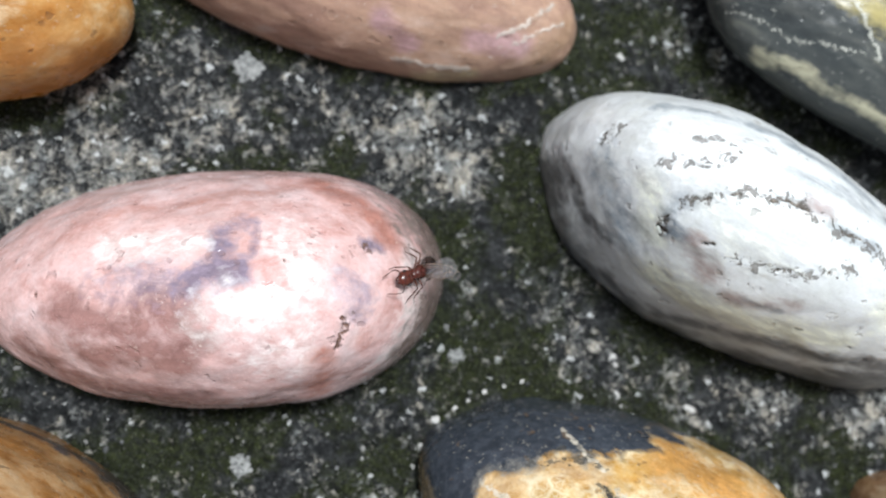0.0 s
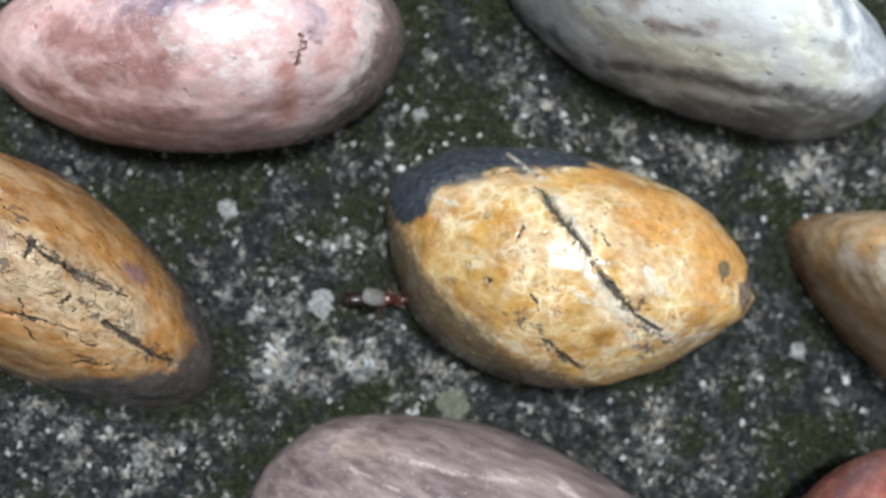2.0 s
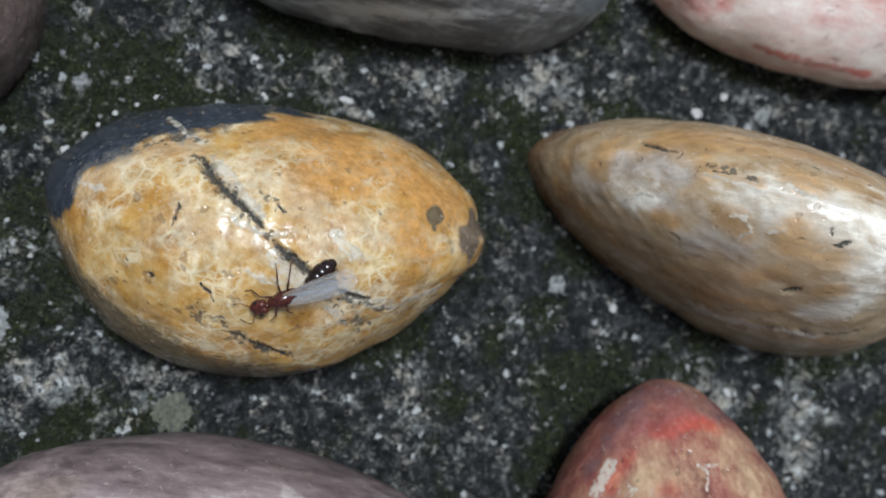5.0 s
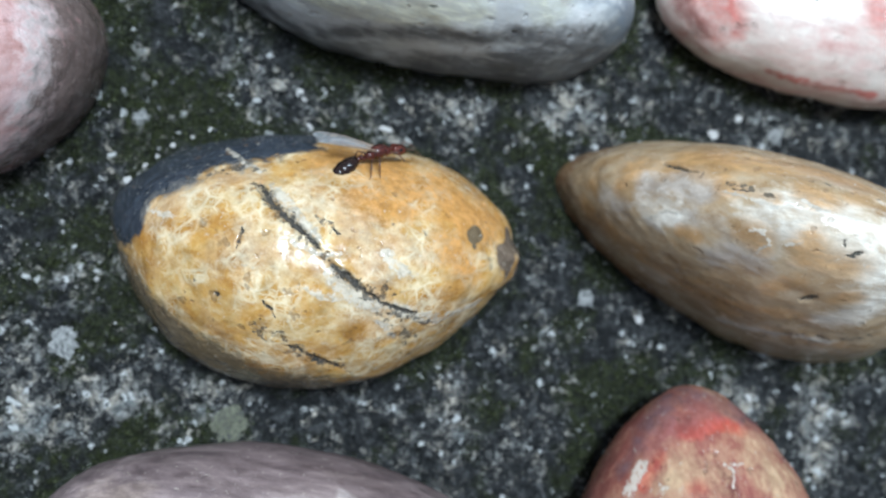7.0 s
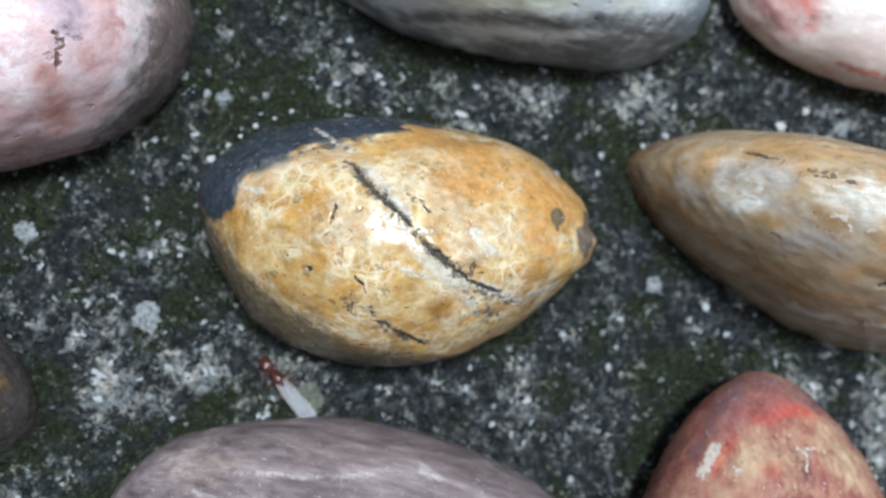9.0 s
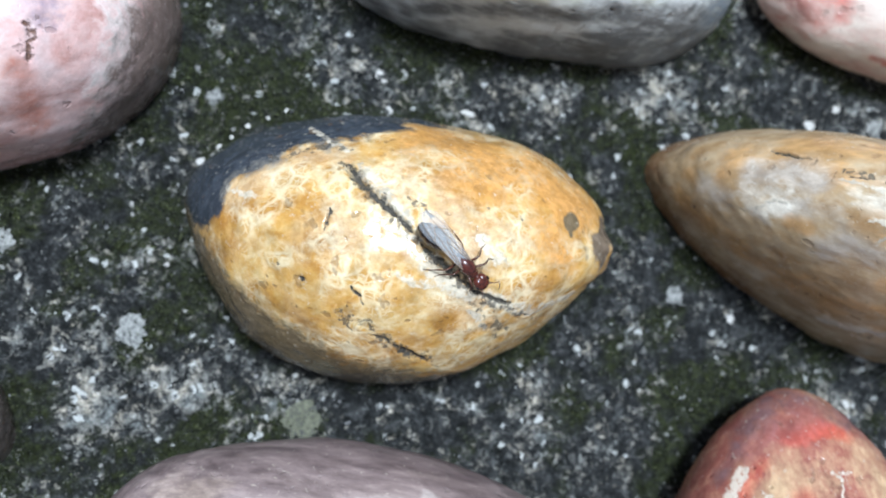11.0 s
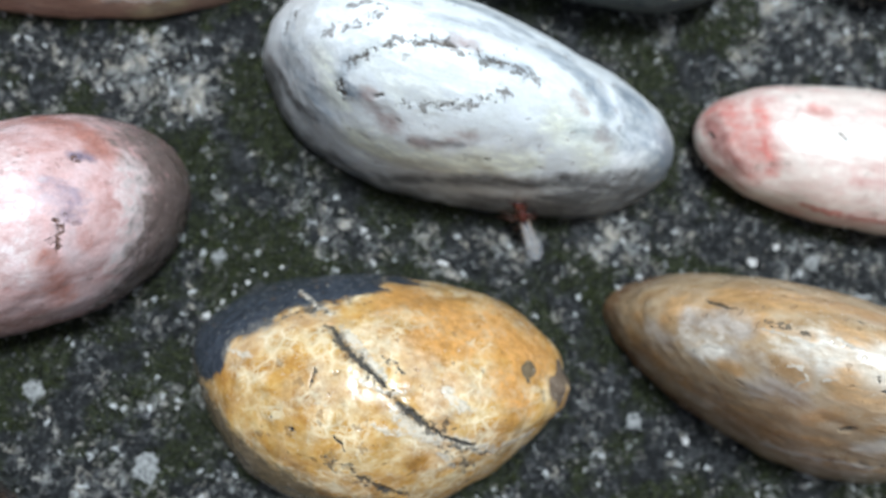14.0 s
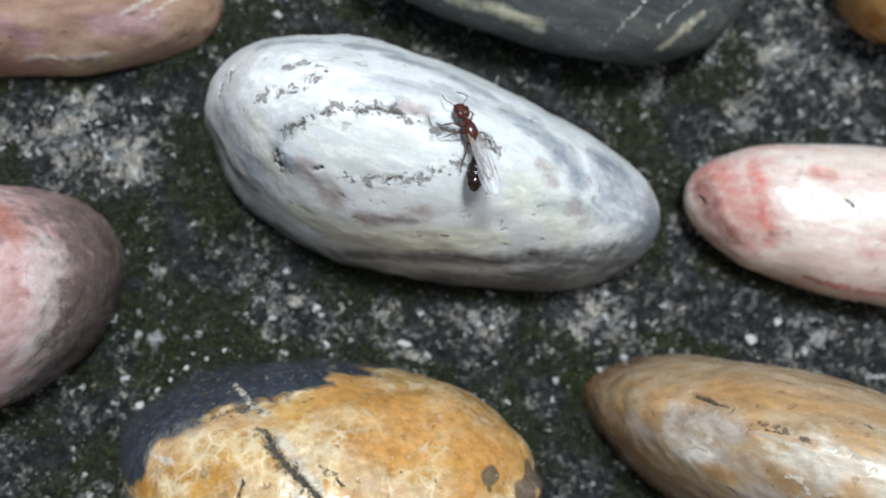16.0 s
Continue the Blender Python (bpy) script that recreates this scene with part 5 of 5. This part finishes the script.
def build_ant():
    ant = new("winged_ant")
    tagged(ant, "small red-brown winged ant with clear folded wings, running over the pebbles", "ant")
    bm = bmesh.new()
    ball(bm, (0.10, 0, 1.38), (1.05, 0.66, 0.66))
    ball(bm, (0.85, 0, 1.22), (0.52, 0.50, 0.48))
    ball(bm, (-0.65, 0, 1.25), (0.62, 0.48, 0.46))
    ball(bm, (-0.25, 0, 1.62), (0.45, 0.34, 0.24))
    part("thorax", scaled(bm), MAT_RED, ant)
    bm = bmesh.new()
    ball(bm, (-1.30, 0, 1.10), (0.34, 0.17, 0.18))
    ball(bm, (-1.52, 0, 1.28), (0.22, 0.26, 0.30))
    ball(bm, (-1.88, 0, 1.22), (0.22, 0.28, 0.27))
    part("waist", scaled(bm), MAT_RED, ant)

    head = joint("head", ant, (1.42, 0, 1.25), (0, 22, 0))
    bm = bmesh.new()
    ball(bm, (0.75, 0, 0), (0.76, 0.70, 0.52))
    ball(bm, (0.42, 0.22, 0.03), (0.44, 0.42, 0.45))
    ball(bm, (0.42, -0.22, 0.03), (0.44, 0.42, 0.45))
    ball(bm, (0.05, 0, -0.02), (0.22, 0.22, 0.22))
    part("skull", scaled(bm), MAT_HEAD, head, "glossy red-brown head")
    for side in (1, -1):
        bm = bmesh.new()
        ball(bm, (0.76, side * 0.60, 0.18), (0.20, 0.13, 0.17))
        part("eye", scaled(bm), MAT_EYE, head, "black compound eye")
        bm = bmesh.new()
        tube(bm, [(1.28, side * 0.24, -0.10), (1.52, side * 0.22, -0.14), (1.66, side * 0.04, -0.16)], [0.13, 0.10, 0.04])
        part("mandible", scaled(bm), MAT_RED, head)
        bm = bmesh.new()
        tube(bm, [(1.12, side * 0.24, 0.16), (1.50, side * 0.72, 0.42), (1.72, side * 1.00, 0.46)], [0.05, 0.04, 0.036], 7)
        beads = [(1.74, side * 1.02, 0.46), (2.05, side * 1.02, 0.36), (2.36, side * 0.95, 0.20), (2.66, side * 0.84, 0.02), (2.92, side * 0.72, -0.16)]
        tube(bm, beads, [0.032, 0.036, 0.04, 0.045, 0.036], 7)
        part("antenna", scaled(bm), MAT_LEG, head, "elbowed brown antenna")

    gaster = joint("gaster", ant, (-2.05, 0, 1.22))
    for n, (cx, half, rad) in enumerate([(-0.50, 0.62, 0.62), (-1.05, 0.78, 0.80), (-1.60, 0.80, 0.85), (-2.15, 0.68, 0.72), (-2.58, 0.46, 0.46)]):
        bm = bmesh.new()
        ball(bm, (cx, 0, -0.05 * n), (half, rad, rad * 0.92), segments=28, rings=18)
        part("abdomen_plate", scaled(bm), MAT_BLACK, gaster, "glossy black-brown abdomen plate")

    wings = []
    for side in (1, -1):
        wings.append((side, 1, wing("forewing", ant, side, 6.0, 2.0, 1.80)))
        wings.append((side, 0, wing("hindwing", ant, side, 4.5, 1.4, 1.66)))

    legs = []
    for side in (1, -1):
        legs.append((side, 0, leg(ant, side, (0.72, 0.32, 0.95), (1.45, 1.10, 1.30), (1.90, 1.60, 0.25), (2.40, 1.75, 0.05))))
        legs.append((side, 1, leg(ant, side, (0.10, 0.38, 0.90), (0.05, 1.35, 1.35), (-0.15, 2.05, 0.25), (-0.20, 2.55, 0.05))))
        legs.append((side, 2, leg(ant, side, (-0.50, 0.34, 0.90), (-1.25, 1.25, 1.45), (-2.00, 1.80, 0.25), (-2.55, 2.05, 0.05))))
    return ant, head, gaster, wings, legs


ANT, ANT_HEAD, ANT_GASTER, ANT_WINGS, ANT_LEGS = build_ant()


def motions():
    rows = [
        (0, 0.0098, 0.0104, 0.0167, -15, -51, -149), (0.1, 0.0074, 0.0094, 0.0194, -19, -44, -143), (0.2, 0.0052, 0.0081, 0.0211, -20, -32, -142),
        (0.3, 0.0045, 0.0069, 0.0215, -19, -27, -152), (0.4, 0.0031, 0.0061, 0.0220, -18, -24, -169), (0.5, 0.0013, 0.0049, 0.0224, -25, -18, -174),
        (0.6, -0.0011, 0.0037, 0.0225, -23, -7, -166), (0.65, 0.0016, -0.0009, 0.0141, 30, 22, -125), (0.7, 0.0019, -0.0052, 0.0008, 2, 10, -78),
        (0.8, 0.0038, -0.0163, 0.0000, 0, 0, -31), (0.9, 0.0042, -0.0153, 0.0000, 0, 0, -47), (1, 0.0048, -0.0150, 0.0000, 0, 0, -40),
        (1.1, 0.0055, -0.0152, 0.0000, 0, 0, -62), (1.2, 0.0059, -0.0173, 0.0000, 0, 0, -57), (1.3, 0.0079, -0.0181, 0.0000, 0, 0, -55),
        (1.4, 0.0076, -0.0178, 0.0000, 0, 0, -64), (1.5, 0.0082, -0.0177, 0.0000, 0, 0, -67), (1.6, 0.0092, -0.0196, 0.0000, 0, 0, -62),
        (1.7, 0.0106, -0.0214, 0.0000, 0, 0, -68), (1.8, 0.0129, -0.0217, 0.0000, 0, 0, -22), (1.9, 0.0139, -0.0226, 0.0000, 0, 0, -10),
        (2, 0.0126, -0.0208, 0.0000, 0, 0, -2), (2.1, 0.0126, -0.0193, 0.0008, 0, -15, 6), (2.2, 0.0133, -0.0187, 0.0050, 3, -55, 15),
        (2.3, 0.0148, -0.0182, 0.0098, -1, -64, 19), (2.4, 0.0162, -0.0177, 0.0132, 2, -68, 18), (2.5, 0.0181, -0.0182, 0.0155, 3, -55, 14),
        (2.6, 0.0199, -0.0180, 0.0174, -3, -45, 20), (2.7, 0.0211, -0.0172, 0.0184, -1, -35, 9), (2.8, 0.0241, -0.0158, 0.0200, -6, -24, 2),
        (2.9, 0.0271, -0.0157, 0.0209, -11, -13, 5), (3, 0.0305, -0.0169, 0.0217, -6, -7, -8), (3.1, 0.0329, -0.0188, 0.0220, 2, -1, -5),
        (3.2, 0.0352, -0.0209, 0.0217, 7, 4, -21), (3.3, 0.0357, -0.0196, 0.0219, 3, 5, -11), (3.4, 0.0358, -0.0181, 0.0219, -6, 5, -2),
        (3.5, 0.0349, -0.0162, 0.0216, -15, 11, 11), (3.6, 0.0371, -0.0136, 0.0203, -24, 23, 19), (3.7, 0.0407, -0.0122, 0.0184, -33, 29, 13),
        (3.8, 0.0422, -0.0123, 0.0179, -35, 36, 12), (3.9, 0.0440, -0.0129, 0.0176, -37, 29, 0), (4, 0.0456, -0.0154, 0.0185, -40, 11, -23),
        (4.1, 0.0441, -0.0151, 0.0190, -36, 0, -41), (4.2, 0.0434, -0.0158, 0.0196, -23, -15, -76), (4.3, 0.0413, -0.0188, 0.0209, -19, -7, -81),
        (4.4, 0.0405, -0.0188, 0.0212, -13, -6, -107), (4.5, 0.0397, -0.0195, 0.0213, -11, -4, -123), (4.6, 0.0375, -0.0206, 0.0216, -15, 1, -142),
        (4.7, 0.0362, -0.0228, 0.0211, -17, 11, -132), (5, 0.0340, -0.0235, 0.0208, -27, 9, -165), (5.4, 0.0300, -0.0225, 0.0208, -26, -6, 143),
        (5.8, 0.0285, -0.0195, 0.0214, -12, -10, 83), (6.2, 0.0305, -0.0164, 0.0216, -11, 1, 35), (6.5, 0.0346, -0.0133, 0.0206, -16, 23, 41),
        (6.8, 0.0385, -0.0102, 0.0174, -5, 45, 66), (6.9, 0.0401, -0.0097, 0.0163, -29, 30, 40), (7, 0.0414, -0.0098, 0.0158, -51, 5, 8),
        (7.1, 0.0401, -0.0102, 0.0168, -47, 3, -8), (7.2, 0.0398, -0.0108, 0.0175, -54, -1, -22), (7.4, 0.0389, -0.0126, 0.0193, -27, -27, -66),
        (7.5, 0.0393, -0.0142, 0.0202, -20, -25, -78), (7.6, 0.0398, -0.0168, 0.0210, -15, -11, -84), (7.7, 0.0389, -0.0204, 0.0214, -10, 2, -103),
        (7.8, 0.0357, -0.0216, 0.0215, -15, 8, -141), (7.9, 0.0329, -0.0217, 0.0215, -22, 11, -157), (8, 0.0304, -0.0239, 0.0202, -28, 28, -148),
        (8.1, 0.0252, -0.0279, 0.0132, -8, 35, -127), (8.2, 0.0200, -0.0308, 0.0004, -10, 10, -175), (8.3, 0.0221, -0.0322, 0.0000, 0, 0, 136),
        (8.4, 0.0222, -0.0316, 0.0000, 0, 0, 124), (8.5, 0.0214, -0.0317, 0.0000, 0, 0, 119), (8.6, 0.0209, -0.0314, 0.0000, 0, 0, 128),
        (8.7, 0.0204, -0.0320, 0.0000, 0, 0, 126), (9.2, 0.0165, -0.0290, 0.0000, 0, 0, 110), (9.6, 0.0150, -0.0230, 0.0030, 0, -45, 55),
        (10, 0.0220, -0.0195, 0.0186, 6, -37, 15), (10.4, 0.0301, -0.0169, 0.0217, -7, -6, 0), (10.8, 0.0357, -0.0165, 0.0216, -8, 0, -44),
        (10.9, 0.0360, -0.0200, 0.0218, -2, 6, -41), (11, 0.0372, -0.0212, 0.0215, 4, 15, -53), (11.1, 0.0376, -0.0223, 0.0211, 1, 21, -68),
        (11.2, 0.0381, -0.0223, 0.0211, 9, 20, -42), (11.3, 0.0392, -0.0221, 0.0210, 10, 20, -31), (11.4, 0.0405, -0.0215, 0.0209, 12, 14, -5),
        (11.5, 0.0415, -0.0194, 0.0209, 9, 14, 37), (11.6, 0.0430, -0.0170, 0.0202, -5, 27, 25), (11.7, 0.0463, -0.0157, 0.0183, -11, 22, 20),
        (11.8, 0.0520, -0.0130, 0.0115, -35, 40, 25), (11.9, 0.0600, -0.0150, 0.0004, 0, 5, 55), (12, 0.0627, -0.0148, 0.0000, 0, 0, 71),
        (12.1, 0.0619, -0.0138, 0.0000, 0, 0, 75), (12.2, 0.0614, -0.0149, 0.0000, 0, 0, 75), (12.3, 0.0626, -0.0140, 0.0000, 0, 0, 72),
        (12.4, 0.0636, -0.0120, 0.0000, 0, 0, 78), (12.5, 0.0637, -0.0115, 0.0000, 0, 0, 89), (12.6, 0.0634, -0.0107, 0.0000, 0, 0, 93),
        (12.7, 0.0629, -0.0095, 0.0000, 0, 0, 106), (12.8, 0.0620, -0.0089, 0.0000, 0, 0, 116), (12.9, 0.0608, -0.0073, -0.0000, 0, 0, 101),
        (13, 0.0604, -0.0050, 0.0000, 0, 0, 101), (13.1, 0.0590, -0.0035, 0.0000, 0, 0, 101), (13.2, 0.0594, -0.0019, -0.0000, 0, 0, 96),
        (13.4, 0.0583, 0.0006, 0.0000, 0, 0, 104), (13.6, 0.0568, 0.0005, 0.0000, 0, 0, 108), (13.8, 0.0560, 0.0008, 0.0010, 0, -15, 108),
        (14, 0.0557, 0.0012, 0.0045, -16, -60, 117), (14.2, 0.0549, 0.0017, 0.0088, -36, -71, 131), (14.4, 0.0553, 0.0018, 0.0104, -44, -71, 132),
        (14.5, 0.0551, 0.0020, 0.0115, -48, -70, 132), (14.6, 0.0549, 0.0024, 0.0129, -47, -71, 129), (14.8, 0.0543, 0.0033, 0.0155, -26, -75, 105),
        (15, 0.0544, 0.0039, 0.0171, 2, -71, 78), (15.1, 0.0550, 0.0037, 0.0170, -14, -69, 95), (15.2, 0.0547, 0.0041, 0.0176, -29, -65, 111),
        (15.3, 0.0533, 0.0048, 0.0187, -18, -65, 99), (15.4, 0.0529, 0.0054, 0.0196, 4, -61, 76), (15.5, 0.0538, 0.0067, 0.0218, -1, -53, 86),
        (15.6, 0.0550, 0.0070, 0.0221, -3, -48, 93), (15.8, 0.0538, 0.0099, 0.0244, 2, -28, 102), (16, 0.0527, 0.0130, 0.0255, 16, -4, 97),
    ]
    walk(ANT, [(t, pose(x, y, z, rx, ry, rz)) for t, x, y, z, rx, ry, rz in rows])
    track = [(r[0], Vector(r[1:4])) for r in rows]

    def speed(t):
        for (t0, p0), (t1, p1) in zip(track, track[1:]):
            if t0 <= t <= t1:
                return min(1.0, (p1 - p0).length / max(0.05, t1 - t0) / 0.018)
        return 0.0

    # the tripod gait: two sets of three legs swing in turn
    for side, n, ob in ANT_LEGS:
        hip = ob.matrix_basis.copy()
        swing = []
        for k in range(161):
            t = k * 0.1
            phase = 1 if (k + n + (side > 0)) % 2 else -1
            swing.append((t, hip @ pose(0, 0, 0, 0, 0, side * phase * (4 + 14 * speed(t)))))
        walk(ob, swing)

    # wings: (seconds, sideways drift, spread, lift) in degrees
    flaps = [(0.0, 6, 12, 122), (0.2, 5, 13, 95), (0.4, 4, 16, 60), (0.55, 0, 20, 44), (0.7, 0, 12, 30), (0.9, 8, 8, 62), (1.05, 10, 5, 62), (1.3, 14, 3, 10), (1.6, 4, 2, 4), (1.85, 2, 4, 30), (2.0, 0, 8, 62), (2.2, 0, 14, 50), (2.5, 0, 15, 24), (2.8, 2, 8, 30), (3.1, 2, 6, 34), (3.5, 0, 5, 10), (3.9, -4, 16, 8),
             (4.1, 4, 17, 12), (4.4, 7, 16, 12), (4.5, 7, 15, 12), (4.7, 0, 13, 10), (5.6, 0, 5, 4), (6.8, 0, 3, 3), (7.0, -4, 14, 24), (7.2, -4, 14, 26), (7.5, 4, 17, 38), (7.7, 3, 16, 24),
             (8.0, 4, 13, 10), (8.3, 0, 8, 40), (8.7, 0, 6, 40), (9.2, 0, 6, 8), (10.8, -4, 5, 4), (11.4, 2, 3, 2), (12.0, 0, 5, 3), (12.7, 0, 2, 2), (13.1, 0, 3, 6), (13.4, 0, 4, 60), (13.7, 0, 4, 55), (14.2, 0, 4, 0), (14.7, 0, 4, -2), (15.0, -6, 5, -4), (15.5, -3, 7, -1), (15.8, 0, 6, 4), (16.0, -3, 5, 6)]
    for side, fore, ob in ANT_WINGS:
        root = ob.matrix_basis.translation.copy()
        walk(ob, [(t, Matrix.Translation(root) @ pose(0, 0, 0, side * (8 if fore else 4), 3 + lift, drift - side * (spread * (1.0 if fore else 0.6) - 6))) for t, drift, spread, lift in flaps])

    # the abdomen trails round the bends
    bends = [(0.0, 0, -24), (0.5, 2, -26), (0.7, 4), (1.1, -8), (1.6, 0), (2.5, 4), (3.2, 8), (3.9, 12), (4.2, 32), (4.4, 48), (4.5, 47), (4.7, 32), (5.6, 6), (6.8, 0), (7.0, 20), (7.3, 24), (7.6, 28), (7.9, 22), (8.0, 13),
             (8.6, -6), (10.8, 10), (11.5, -4), (12.2, 0), (15.0, -6), (15.4, -30), (15.6, -30), (16.0, -22)]
    hinge = ANT_GASTER.matrix_basis.translation.copy()
    walk(ANT_GASTER, [(t, Matrix.Translation(hinge) @ pose(0, 0, 0, 0, dip[0] if dip else -6, a)) for t, a, *dip in bends])


motions()
